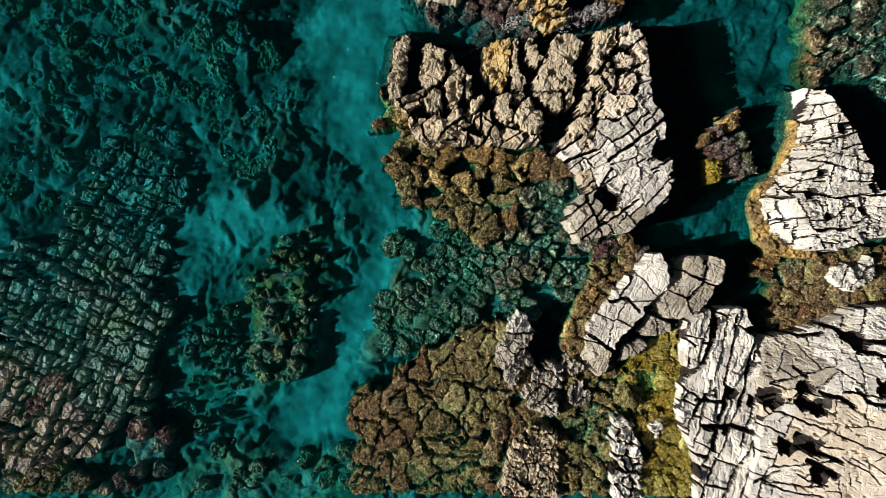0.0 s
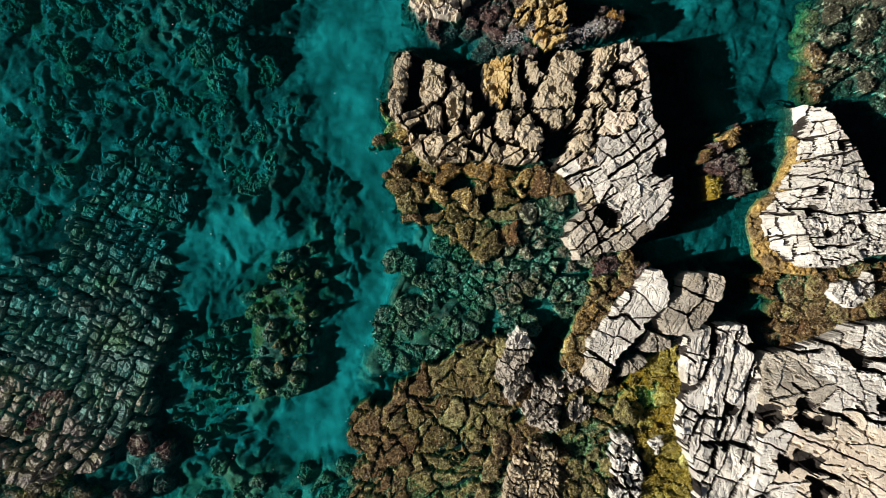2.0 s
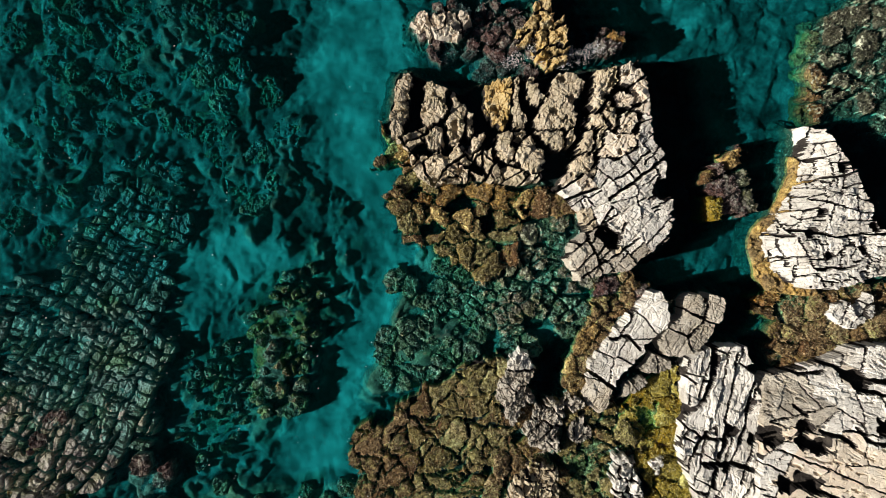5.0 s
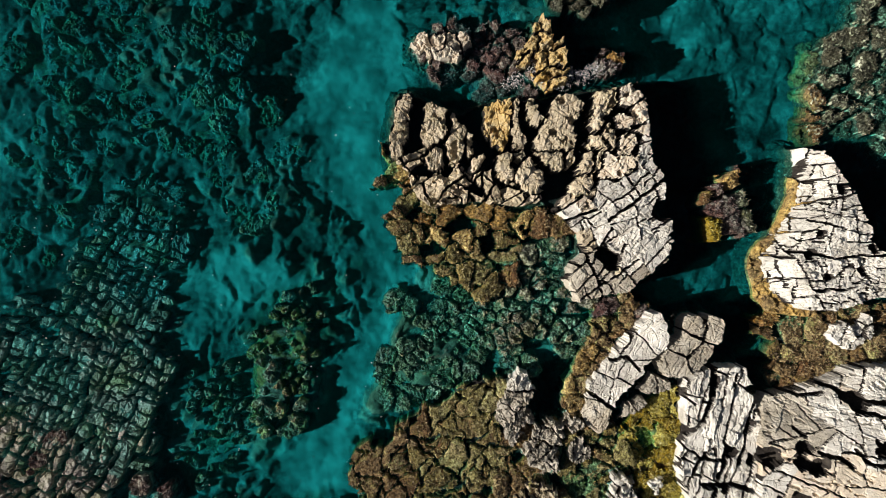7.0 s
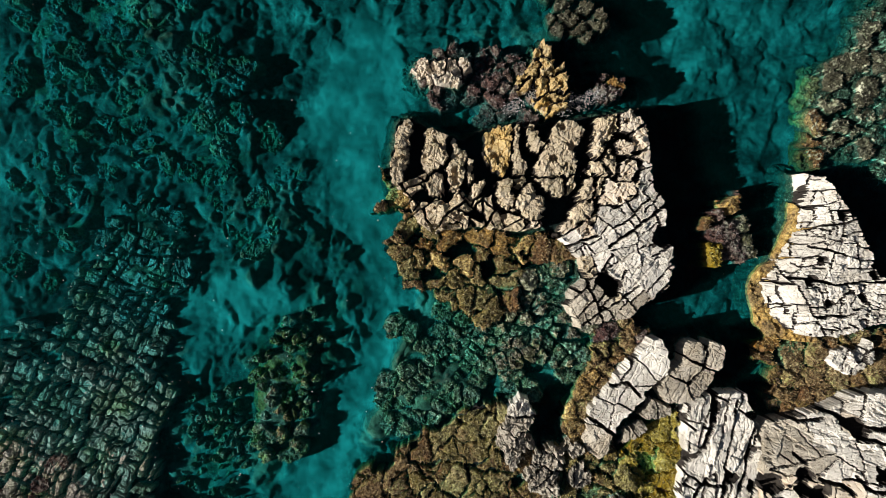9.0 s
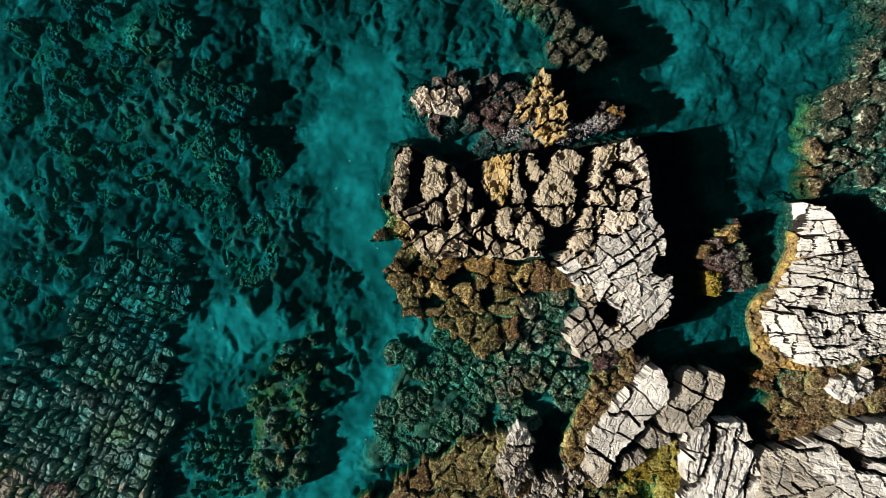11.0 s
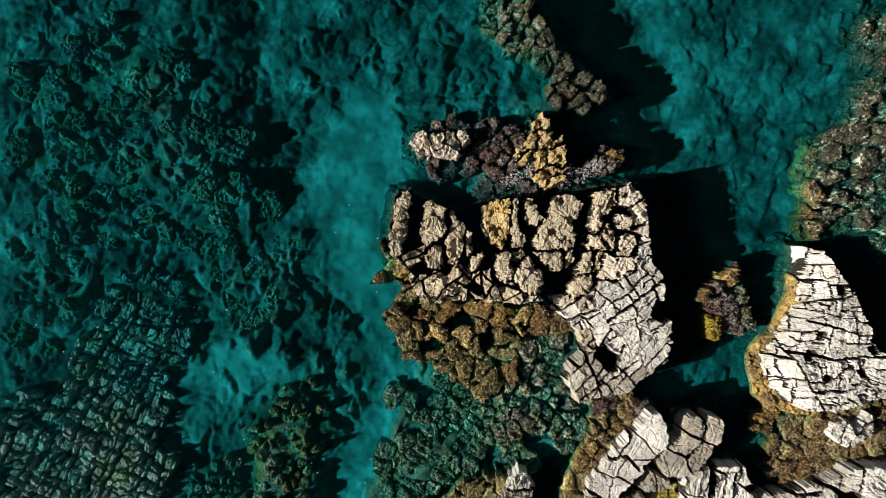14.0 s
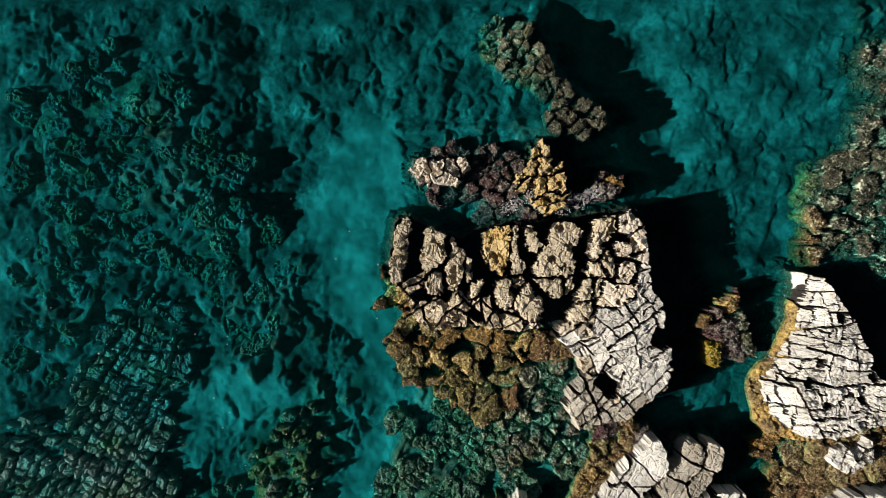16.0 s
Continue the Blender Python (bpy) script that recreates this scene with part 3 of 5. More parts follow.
    for wide, line in slits:
        for (ax, ay), (bx, by) in zip(line[:-1], line[1:]):
            t = np.clip(((wx - ax) * (bx - ax) + (wy - ay) * (by - ay)) / ((bx - ax) ** 2 + (by - ay) ** 2), 0, 1)
            open_to = np.minimum(open_to, np.hypot(wx - ax - t * (bx - ax), wy - ay - t * (by - ay)) - wide * (0.35 + 0.5 * vnoise(wx * 3, wy * 3, seed)))
    shake = 2.2 * looks[0]["warp"] if looks[0]["soft"] else 0.0
    edge = inside(gx + 2.0 * sx + shake * fbm(gx, gy, 0.9, 3, seed + 71), gy + 2.0 * sy + shake * fbm(gx, gy, 0.9, 3, seed + 73), outline) if within or not reach else np.full(gx.shape, 9.0)
    base = top(gx, gy)
    solid = stone_of >= 0
    z = base.copy()
    bevel = np.full(gx.shape, 0.02)
    for k, look in enumerate(looks):
        here = kind_of == k
        if not here.any():
            continue
        hx, hy, body = gx[here], gy[here], stone_of[here]
        h = look["lift"] * lift[body] + look["tilt"] * ((hx - mids[body][:, 0]) * lean[body][:, 0] + (hy - mids[body][:, 1]) * lean[body][:, 1])
        if look["soft"]:
            h = h + look["rough"] * crag(hx, hy, look["facet"], *look["grain"])
        else:
            chip, split = chipped(hx, hy, look["facet"], look["grain"], seed + 61 * k)
            h = h + look["rough"] * chip + 0.1 * look["rough"] * fbm(hx, hy, 0.08, 2, 41) - look["chips"] * (1 - smooth(split / 0.018 + 0.4))
        if look["holes"]:
            h = h - look["holes"] * smooth((fbm(hx, hy, look["hole_size"], 4, 47) - 0.42) / 0.08)
        if look["specks"]:
            a, b = math.cos(radians(look["grain"][0])), math.sin(radians(look["grain"][0]))
            h = h - look["specks"] * smooth((fbm((hx * a + hy * b) / 2.0, hy * a - hx * b, 0.13, 3, 57) - 0.45) / 0.12)
        if look["fuzz"]:
            h = h + look["fuzz"] * (fbm(hx, hy, 0.09, 2, 43) + 0.7 * fbm(hx, hy, 0.3, 3, 45))
        if look["dome"]:
            h = h - look["dome"] * (1 - smooth(np.clip(open_to[here], 0, 1) / (0.25 * (reach or 0.6))))
        z[here] += h
        bevel[here] = look["bevel"]
    rise = np.where(solid, smooth(open_to / bevel + 0.15), 0.0)
    floor = np.maximum(base - core_drop + 0.08 * fbm(gx, gy, 0.4, 3, seed), dry if dry is not None else foot)
    z = floor + ((np.maximum(z, 0.05 + 0.03 * fbm(gx, gy, 0.3, 2, 9)) if dry is not None else z) - floor) * rise
    shore = smooth(edge / (rim * 0.3 if dry is not None else rim))
    if reach and not within:
        spread = inside(gx, gy, outline) + 0.5 * fbm(gx, gy, 1.2, 4, seed) - 0.2
        floor_edge = smooth(spread / 0.7)
        z = np.where(rise > 0.02, z, foot + (floor - foot) * floor_edge)
        keep = (rise > 0.02) | (spread > 0.0)
    else:
        low_edge = foot if dry is None else -0.1
        z = low_edge + (z - low_edge) * shore
        keep = edge > 0
        if dry is not None:
            # under water the foot runs out to the bed
            z = np.where(edge > 0, z, -0.1 + 2.0 * edge + 0.06 * fbm(gx, gy, 0.3, 3, seed) * smooth(-edge / 0.1))
            keep = edge > -0.42
    caustic_lines = np.zeros(gx.shape, bool)
    # raised pale lines stand in for the caustic light net
    if net:
        net_gap, _, _, _ = cells(wx + 0.4 * net * fbm(gx, gy, net, 3, seed + 83), wy + 0.4 * net * fbm(gx, gy, net, 3, seed + 89), net, seed + 80, 70.0, 1.3, 0.95)
        caustic_lines = (net_gap < 0.13 * np.clip(0.55 + fbm(gx, gy, 0.7, 3, seed + 85), 0, 1)) & (rise > 0.5) & (shore > 0.9)
        z = z + 0.02 * caustic_lines
    nx, ny = len(xs), len(ys)
    co = np.stack([gx.ravel(), gy.ravel(), z.ravel()], 1)
    k = np.arange(nx * ny).reshape(ny, nx)
    quads = np.stack([k[:-1, :-1], k[:-1, 1:], k[1:, 1:], k[1:, :-1]], -1).reshape(-1, 4)
    quads = quads[keep.ravel()[quads].any(1)]
    flat_rise, flat_stone = rise.ravel(), stone_of.ravel()
    best = quads[np.arange(len(quads)), np.argmax(flat_rise[quads], 1)]
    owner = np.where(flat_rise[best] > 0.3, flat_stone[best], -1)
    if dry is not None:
        # joint and pit walls get the shade-black core colour too
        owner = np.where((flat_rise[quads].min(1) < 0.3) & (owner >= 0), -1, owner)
        owner = np.where(edge.ravel()[quads].max(1) < 0.0, -2, owner)
    owner = np.where(caustic_lines.ravel()[quads].sum(1) >= 2, -3, owner)
    order = np.argsort(owner, kind="stable")
    quads, owner = quads[order], owner[order]
    ends = np.r_[0, np.flatnonzero(np.diff(owner)) + 1, len(owner)] if len(owner) else np.array([0])
    rest, low = [], []
    for a, b in zip(ends[:-1], ends[1:]):
        body = owner[a]
        if body < 0 or owners[body] < 0 or b - a < 14:
            rest.append(quads[a:b])
            low.append(body)
            continue
        g, mine = owners[body], quads[a:b]
        apart_of = islands(mine)
        for k in np.unique(apart_of):
            one_of = mine[apart_of == k]
            if len(one_of) < 14:
                rest.append(one_of)
                low.append(-1)
            else:
                patch_of("stone", thing, co, one_of, coats[g], looks[g]["soft"])
    wet = [q for q, o in zip(rest, low) if o == -2]
    net_quads = [q for q, o in zip(rest, low) if o == -3]
    rest = [q for q, o in zip(rest, low) if o > -2]
    if net_quads:
        patch_of("caustic_net", thing, co, np.concatenate(net_quads), CAUSTIC_PALE, True, "pale green net standing in for caustic light", "stuff")
    if wet:
        patch_of("wet_foot", thing, co, np.concatenate(wet), DARK_WEED, True, "dark algae-grown foot under water")
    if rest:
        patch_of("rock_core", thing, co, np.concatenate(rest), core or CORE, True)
    for g, look in enumerate(looks):
        if look["fuzz"] and coats[g].name in TUFTS and look["tufts"]:
            pool = np.flatnonzero(((kind_of == g) & (rise > 0.6) & (shore > 0.6)).ravel())
            if len(pool):
                chosen = rnd.choice(pool, int(len(pool) * step * step * look["tufts"]) + 1)
                fronds(thing, coats[g].name, co[chosen] + rnd.normal(0, 0.012, (len(chosen), 3)), seed + g)
    return thing


def level(z, gx=0.0, gy=0.0, x0=0.0, y0=0.0, wave=0.06, seed=5, low=-9.0, high=9.0):
    """A crown height: a tilted plane with slow waves."""
    return lambda x, y: np.clip(z + gx * (x - x0) + gy * (y - y0), low, high) + wave * fbm(x, y, 1.1, 3, seed)


# ---- sea bed ----
SAND_LANE = [(-3.30, 10.40), (-1.90, 10.20), (-1.28, 9.63), (-1.00, 7.78), (-1.33, 5.93), (-1.28, 4.09), (-1.55, 2.05), (-1.46, 0.20), (-1.55, -1.83), (-2.48, -3.12), (-3.03, -4.79), (-2.66, -6.45), (-4.14, -6.82), (-5.80, -6.45), (-5.62, -4.79), (-4.42, -3.68), (-3.68, -2.20), (-3.40, -0.91), (-2.29, 0.02), (-2.66, 2.05), (-3.59, 3.53), (-4.14, 5.01), (-4.79, 6.30), (-4.14, 8.15), (-3.59, 9.26)]
PALE_POOL = [(-9.04, 0.02), (-7.95, 1.48), (-5.57, 1.67), (-4.47, 0.75), (-6.30, 0.02), (-7.03, -1.08), (-8.86, -2.18), (-9.04, -3.64), (-8.49, -4.38), (-9.78, -4.38), (-9.41, -2.91), (-9.23, -1.45)]
WEST_REEF = [(-15.15, -0.70), (-13.36, 0.20), (-11.92, 0.02), (-11.56, 1.81), (-10.48, 3.61), (-9.59, 4.06), (-8.42, 3.52), (-8.33, 1.99), (-9.05, 0.38), (-8.96, -1.78), (-9.41, -3.57), (-9.77, -5.01), (-11.02, -6.26), (-15.15, -6.80)]
NORTH_WEST = [(-16.18, 9.90), (-10.69, 6.98), (-8.49, 5.33), (-8.31, 2.58), (-9.59, 0.02), (-16.18, -0.35)]
MID_REEF = [(-6.39, -0.52), (-5.48, 0.20), (-4.04, 0.74), (-3.32, 0.74), (-3.50, -0.70), (-4.04, -2.15), (-4.40, -3.77), (-5.48, -4.49), (-6.21, -4.31), (-6.57, -2.15)]
GREEN_FLAT = [(-1.69, 0.42), (-0.07, 0.96), (1.55, 0.42), (2.45, 1.86), (3.89, 2.31), (4.43, 1.86), (4.07, 0.78), (4.70, 0.24), (4.61, -0.84), (3.89, -1.74), (2.09, -2.10), (1.37, -1.92), (0.29, -2.82), (-1.15, -3.36), (-2.41, -3.72), (-2.05, -1.92), (-1.51, -0.66)]
SOUTH_BLOCKS = [(-8.37, -6.48), (-6.57, -6.30), (-5.48, -6.48), (-2.60, -6.30), (-1.88, -8.28), (-1.88, -11.89), (-9.09, -11.89), (-9.09, -7.56)]
WEST_BOULDERS = [(-14.2, 0.6), (-14.2, 10.8), (-11.0, 12.6), (-8.4, 11.8), (-6.6, 9.4), (-5.4, 6.4), (-4.2, 3.6), (-4.6, 1.9), (-7.6, 2.2), (-8.2, 4.2), (-9.6, 5.0), (-11.4, 3.0), (-12.6, 0.9)]
WEST_PATCH = [(-8.45, -2.17), (-6.45, -1.44), (-5.72, -3.63), (-6.27, -5.45), (-7.72, -6.18), (-8.82, -5.08)]
EAST_DEEP = [(3.21, 15.70), (13.18, 15.63), (12.83, 10.09), (11.72, 8.61), (11.55, 4.90), (10.26, 2.29), (10.08, 0.05), (7.30, -0.33), (6.74, 4.53), (6.36, 7.70), (4.13, 9.01)]
NORTH_DEEP = [(-18.60, 17.74), (1.35, 17.57), (1.34, 10.51), (-1.28, 9.03), (-1.66, 6.79), (-4.66, 6.79), (-6.91, 7.74), (-9.16, 10.93), (-12.58, 8.32), (-18.67, 8.34)]
# bed sunk here so that the north reef's shadow reaches farther
SHADOW_TROUGH = [(3.27, 15.51), (5.53, 15.50), (6.48, 13.41), (7.61, 11.33), (7.99, 9.06), (7.43, 7.73), (6.10, 8.87), (5.53, 10.20), (4.02, 11.54)]
TRENCH = [(-6.9, 13.6), (-5.5, 13.6), (-5.3, 9.2), (-4.1, 8.3), (-3.9, 6.6), (-5.2, 6.3), (-6.3, 8.0)]
BED_AREAS = [
    # outline, level, blend width, relief, sand, weed
    (NORTH_DEEP, -1.0, 2.0, 0.3, 0.12, 0.0),
    (EAST_DEEP, -1.1, 0.9, 0.18, 0.22, 0.0),
    (SHADOW_TROUGH, -1.75, 0.9, 0.15, 0.2, 0.0),
    (TRENCH, -1.4, 1.7, 0.25, 0.05, 0.0),
    (NORTH_WEST, -0.95, 1.2, 0.34, 0.16, 0.0),
    (WEST_PATCH, -0.7, 0.9, 0.2, 0.6, 0.1),
    (PALE_POOL, -0.74, 0.9, 0.2, 0.6, 0.0),
    (SAND_LANE, -0.92, 1.3, 0.12, 0.85, 0.0),
    (MID_REEF, -0.72, 0.8, 0.3, 0.25, 0.3),
    (WEST_REEF, -0.65, 0.7, 0.3, 0.0, 0.1),
    (GREEN_FLAT, -0.5, 0.5, 0.3, 0.3, 0.2),
    (SOUTH_BLOCKS, -0.62, 0.6, 0.24, 0.45, 0.3),
]
xs = np.r_[-400, -120, -40, -20, np.arange(-15.2, 15.21, 0.047), 20, 40, 120, 400]
ys = np.r_[-400, -120, -40, -15, np.arange(-9.0, 14.21, 0.047), 20, 45, 120, 400]
gx, gy = np.meshgrid(xs, ys)
wx, wy = gx + 0.3 * fbm(gx, gy, 1.4, 4, 3), gy + 0.3 * fbm(gx, gy, 1.4, 4, 8)
base, relief = np.full(gx.shape, -0.8), np.full(gx.shape, 0.45)
sandy, weedy = np.full(gx.shape, 0.25), np.full(gx.shape, 0.05)
for outline, z, wide, amp, s_share, w_share in BED_AREAS:
    w = smooth(inside(wx, wy, outline) / wide + 0.5)
    base, relief = base + (z - base) * w, relief + (amp - relief) * w
    sandy, weedy = sandy + (s_share - sandy) * w, weedy + (w_share - weedy) * w
rugged, tone = np.full(gx.shape, -0.35), np.zeros(gx.shape)
for size, share, key in ((1.5, 0.5, 61), (0.8, 0.45, 65), (0.42, 0.32, 69)):
    # rounded boulders of three sizes, some missing
    shake = 0.28 * size
    gap_to, luck, du, dv = cells(wx + shake * fbm(gx, gy, size * 0.8, 3, key + 11), wy + shake * fbm(gx, gy, size * 0.8, 3, key + 13), size, key, 64.0, 1.25, 0.95)
    there = smooth((luck - 0.25) / 0.3)
    rugged = rugged + share * there * (0.5 + 0.5 * luck) * smooth(gap_to / 0.5) + 0.3 * share * (luck * 7 % 1 - 0.5) * (du + dv) * there
    tone = tone + share * (luck * 5 % 1 - 0.5)
hills = fbm(gx, gy, 2.2, 4, 71)
bare = smooth((sandy - 0.4) / 0.35)
bed_z = base + relief * (rugged * (1 - 0.7 * bare) + 0.25) + 0.13 * hills + 0.16 * relief * fbm(gx, gy, 0.3, 4, 77)
near = smooth((15.2 - np.abs(gx)) / 1.2) * smooth((gy + 9.0) / 1.2) * smooth((14.2 - gy) / 1.0)
bed_z = -1.0 + (bed_z + 1.0) * near
sandy = np.clip(sandy + 0.35 * fbm(gx, gy, 0.9, 4, 83), 0, 1)
weedy = np.clip(weedy + 0.35 * fbm(gx, gy, 0.7, 4, 87) * (weedy > 0.03), 0, 1)
seabed = sheet("ground", xs, ys, bed_z, BED)
tagged(seabed, "rocky sea bed with pale sand lanes under clear water", "sea bed", kind="structure")
for key, values in (("sand", sandy), ("weed", weedy), ("tone", 0.5 + 0.75 * tone)):
    seabed.data.attributes.new(key, "FLOAT", "POINT").data.foreach_set("value", values.ravel().astype(np.float32))

# ---- water: the surface, and tinted sheets under it that stand in for the water's depth ----
wxs = np.r_[-400, -60, np.arange(-16, 16.01, 0.32), 60, 400]
wys = np.r_[-400, -60, np.arange(-10, 16.01, 0.32), 60, 400]
gx, gy = np.meshgrid(wxs, wys)
water = sheet("water", wxs, wys, 0.008 * fbm(gx, gy, 1.5, 3, 15), WATER_TOP)
water.visible_shadow = False
tagged(water, "clear turquoise sea water with small ripples", "water", kind="structure")
for k, depth in enumerate((0.1, 0.24, 0.4, 0.58)):
    layer = sheet("water_tint_sheet", wxs, wys, -depth + 0.05 * fbm(gx, gy, 1.2, 2, 19 + k), WATER_IN if k < 2 else WATER_DEEP, parent=water)
    layer.visible_shadow = False

# ---- the sea stack ----
STACK = [(-1.46, 6.62), (-1.07, 6.73), (-0.76, 6.52), (0.10, 6.17), (0.53, 6.00), (1.14, 6.35), (1.66, 6.45), (2.43, 6.63), (2.78, 6.49), (3.73, 6.63), (4.51, 6.75), (5.20, 6.83), (5.46, 6.88), (5.82, 6.92), (5.99, 6.54), (6.19, 6.12), (6.28, 4.62), (6.67, 3.94), (6.70, 3.34), (6.60, 2.97), (6.86, 2.66), (6.87, 1.98), (6.81, 1.44), (6.48, 1.22), (6.14, 0.96), (5.55, 0.47), (4.60, 0.30), (4.08, 0.18), (3.94, 0.47), (3.73, 0.87), (3.90, 1.30), (4.25, 1.61), (4.16, 2.25), (3.47, 2.94), (3.13, 3.29), (2.00, 3.13), (0.88, 3.29), (0.28, 3.20), (-0.33, 3.06), (-0.85, 3.38), (-1.20, 4.24), (-1.63, 4.55), (-1.71, 5.10), (-1.63, 5.79)]
# tall weathered fins and knobs of the stack, each with its own plan
FIN_WEST = [(-1.42, 6.40), (-1.26, 6.67), (-1.05, 6.72), (-1.02, 6.37), (-1.12, 6.11), (-1.09, 5.76), (-1.17, 5.50), (-1.08, 5.32), (-1.26, 5.06), (-1.33, 4.76), (-1.33, 4.59), (-1.70, 4.69), (-1.71, 5.06), (-1.64, 5.41), (-1.57, 5.84), (-1.50, 6.19)]
FIN_FORK = [(-0.68, 5.99), (-0.65, 6.25), (-0.37, 6.51), (-0.28, 6.29), (0.03, 6.13), (0.08, 5.82), (0.03, 5.47), (-0.16, 5.12), (-0.42, 4.92), (-0.68, 5.07), (-0.75, 5.47), (-0.63, 5.73)]
FIN_THIN = [(0.28, 6.03), (0.41, 5.82), (0.62, 5.65), (0.68, 5.47), (0.55, 5.12), (0.54, 4.69), (0.41, 4.40), (0.19, 4.52), (0.07, 4.86), (0.01, 5.04), (0.19, 5.30), (0.22, 5.65)]
FIN_STRIP = [(0.77, 5.36), (0.85, 5.32), (0.87, 4.88), (0.84, 4.54), (0.71, 4.62), (0.68, 4.94)]
FIN_OCHRE = [(1.32, 6.20), (1.63, 6.38), (2.01, 6.43), (2.05, 6.00), (2.01, 5.56), (2.00, 5.21), (1.75, 4.83), (1.46, 5.07), (1.28, 5.44), (1.18, 5.73), (1.26, 5.96)]
FIN_BROWN = [(2.07, 6.37), (2.31, 6.42), (2.26, 5.83), (2.42, 5.40), (2.59, 5.17), (2.52, 5.00), (2.12, 4.90), (2.05, 5.19), (2.07, 5.80)]
FIN_KNOB = [(2.48, 6.25), (2.71, 6.39), (2.88, 6.00), (3.02, 5.86), (2.92, 5.65), (2.71, 5.70), (2.53, 5.91)]
FIN_BROAD = [(3.28, 6.29), (3.54, 6.49), (3.88, 6.49), (4.16, 6.29), (4.24, 6.03), (4.05, 5.88), (3.97, 5.60), (3.92, 5.43), (4.05, 5.26), (3.97, 4.88), (3.54, 4.84), (3.02, 4.86), (2.80, 4.95), (2.85, 5.17), (2.99, 5.43), (3.16, 5.77), (3.19, 6.03)]
FIN_TALL = [(4.58, 6.57), (4.75, 6.67), (5.32, 6.64), (5.30, 6.35), (5.14, 6.09), (4.91, 5.92), (4.79, 5.66), (4.75, 5.53), (4.55, 5.39), (4.43, 5.54), (4.50, 5.92), (4.55, 6.26)]
CREST = [[(5.36, 6.66), (5.71, 6.81), (5.97, 6.69), (6.02, 6.44), (5.68, 6.22), (5.37, 6.13), (5.30, 6.40)], [(5.73, 6.13), (6.11, 6.32), (6.33, 6.06), (6.28, 5.81), (6.05, 5.64), (5.80, 5.55), (5.70, 5.89)],
         [(5.12, 5.81), (5.37, 5.94), (5.68, 5.89), (5.73, 5.59), (5.51, 5.37), (5.20, 5.40)], [(5.32, 5.15), (5.49, 5.37), (5.71, 5.23), (5.80, 4.98), (5.61, 4.62), (5.26, 4.65), (5.20, 4.98)],
         [(5.78, 5.41), (6.09, 5.58), (6.36, 5.75), (6.31, 5.20), (6.09, 5.29)], [(4.74, 4.34), (4.97, 4.65), (5.49, 4.57), (5.81, 4.57), (5.73, 4.28), (5.33, 3.99), (4.97, 3.87), (4.70, 4.00)]]
KNOBS = [[(4.77, 5.31), (4.97, 5.59), (5.11, 5.54), (5.20, 5.19), (5.25, 4.83), (5.08, 4.83), (4.80, 5.07)], [(4.33, 4.93), (4.51, 5.19), (4.70, 5.28), (4.91, 5.02), (4.94, 4.86), (4.42, 4.85)],
         [(-0.58, 4.67), (-0.33, 4.93), (-0.06, 4.88), (0.05, 4.60), (-0.12, 4.27), (-0.42, 4.22), (-0.61, 4.41)], [(0.88, 4.60), (1.27, 4.76), (1.20, 4.43), (1.06, 4.24), (0.80, 4.15), (0.74, 4.34)],
         [(1.62, 4.67), (1.95, 4.86), (2.11, 4.67), (2.16, 4.24), (2.11, 3.98), (1.92, 3.77), (1.66, 3.96), (1.55, 4.33)], [(2.16, 4.76), (2.45, 4.84), (2.56, 4.62), (2.37, 4.43), (2.14, 4.48)],
         [(2.19, 3.96), (2.35, 4.33), (2.66, 4.69), (2.80, 4.34), (2.97, 4.15), (3.07, 3.81), (2.88, 3.53), (2.61, 3.43), (2.30, 3.60)], [(2.82, 4.79), (3.64, 4.81), (3.69, 4.48), (3.54, 4.22), (3.20, 4.28), (2.92, 4.55)]]
SPURS = [[(3.75, 4.65), (3.94, 4.79), (4.02, 4.53), (3.87, 4.28), (3.73, 4.33)], [(4.04, 4.29), (4.31, 4.76), (4.55, 4.72), (4.55, 4.38), (4.33, 4.10), (4.05, 4.10)],
         [(3.85, 3.78), (4.14, 4.04), (4.50, 4.04), (4.61, 3.79), (4.33, 3.52), (3.97, 3.37), (3.76, 3.55)], [(4.61, 4.62), (4.78, 4.69), (4.76, 4.28), (4.61, 4.19)]]
STACK_TAN = [(-0.81, 4.65), (-0.68, 3.81), (-0.07, 3.75), (0.31, 3.63), (0.66, 3.93), (-0.33, 3.29), (1.14, 3.93), (1.48, 3.51), (2.09, 3.58), (4.42, 2.03), (-0.21, 3.93), (0.79, 3.38), (0.41, 4.10), (0.10, 3.38)]
STACK_PALE = [(4.04, 3.15), (2.75, 3.35)]
STACK_WHITE = [(5.06, 3.61), (5.57, 3.87), (6.09, 4.29), (6.26, 3.78), (5.83, 3.49), (6.51, 4.12), (6.60, 3.52), (6.17, 3.15), (4.55, 3.35), (3.90, 3.04), (4.29, 2.67), (4.80, 2.75), (5.18, 3.04), (6.29, 2.50), (6.69, 2.36), (6.70, 1.85)]
STACK_LOBE = [(4.11, 1.13), (4.68, 1.27), (4.25, 0.53), (4.94, 0.92), (5.63, 1.22), (6.24, 1.13), (5.77, 0.75), (6.84, 1.48), (5.15, 0.58), (5.84, 3.00), (5.08, 2.17), (5.72, 2.55), (6.12, 1.96), (5.55, 1.91)]
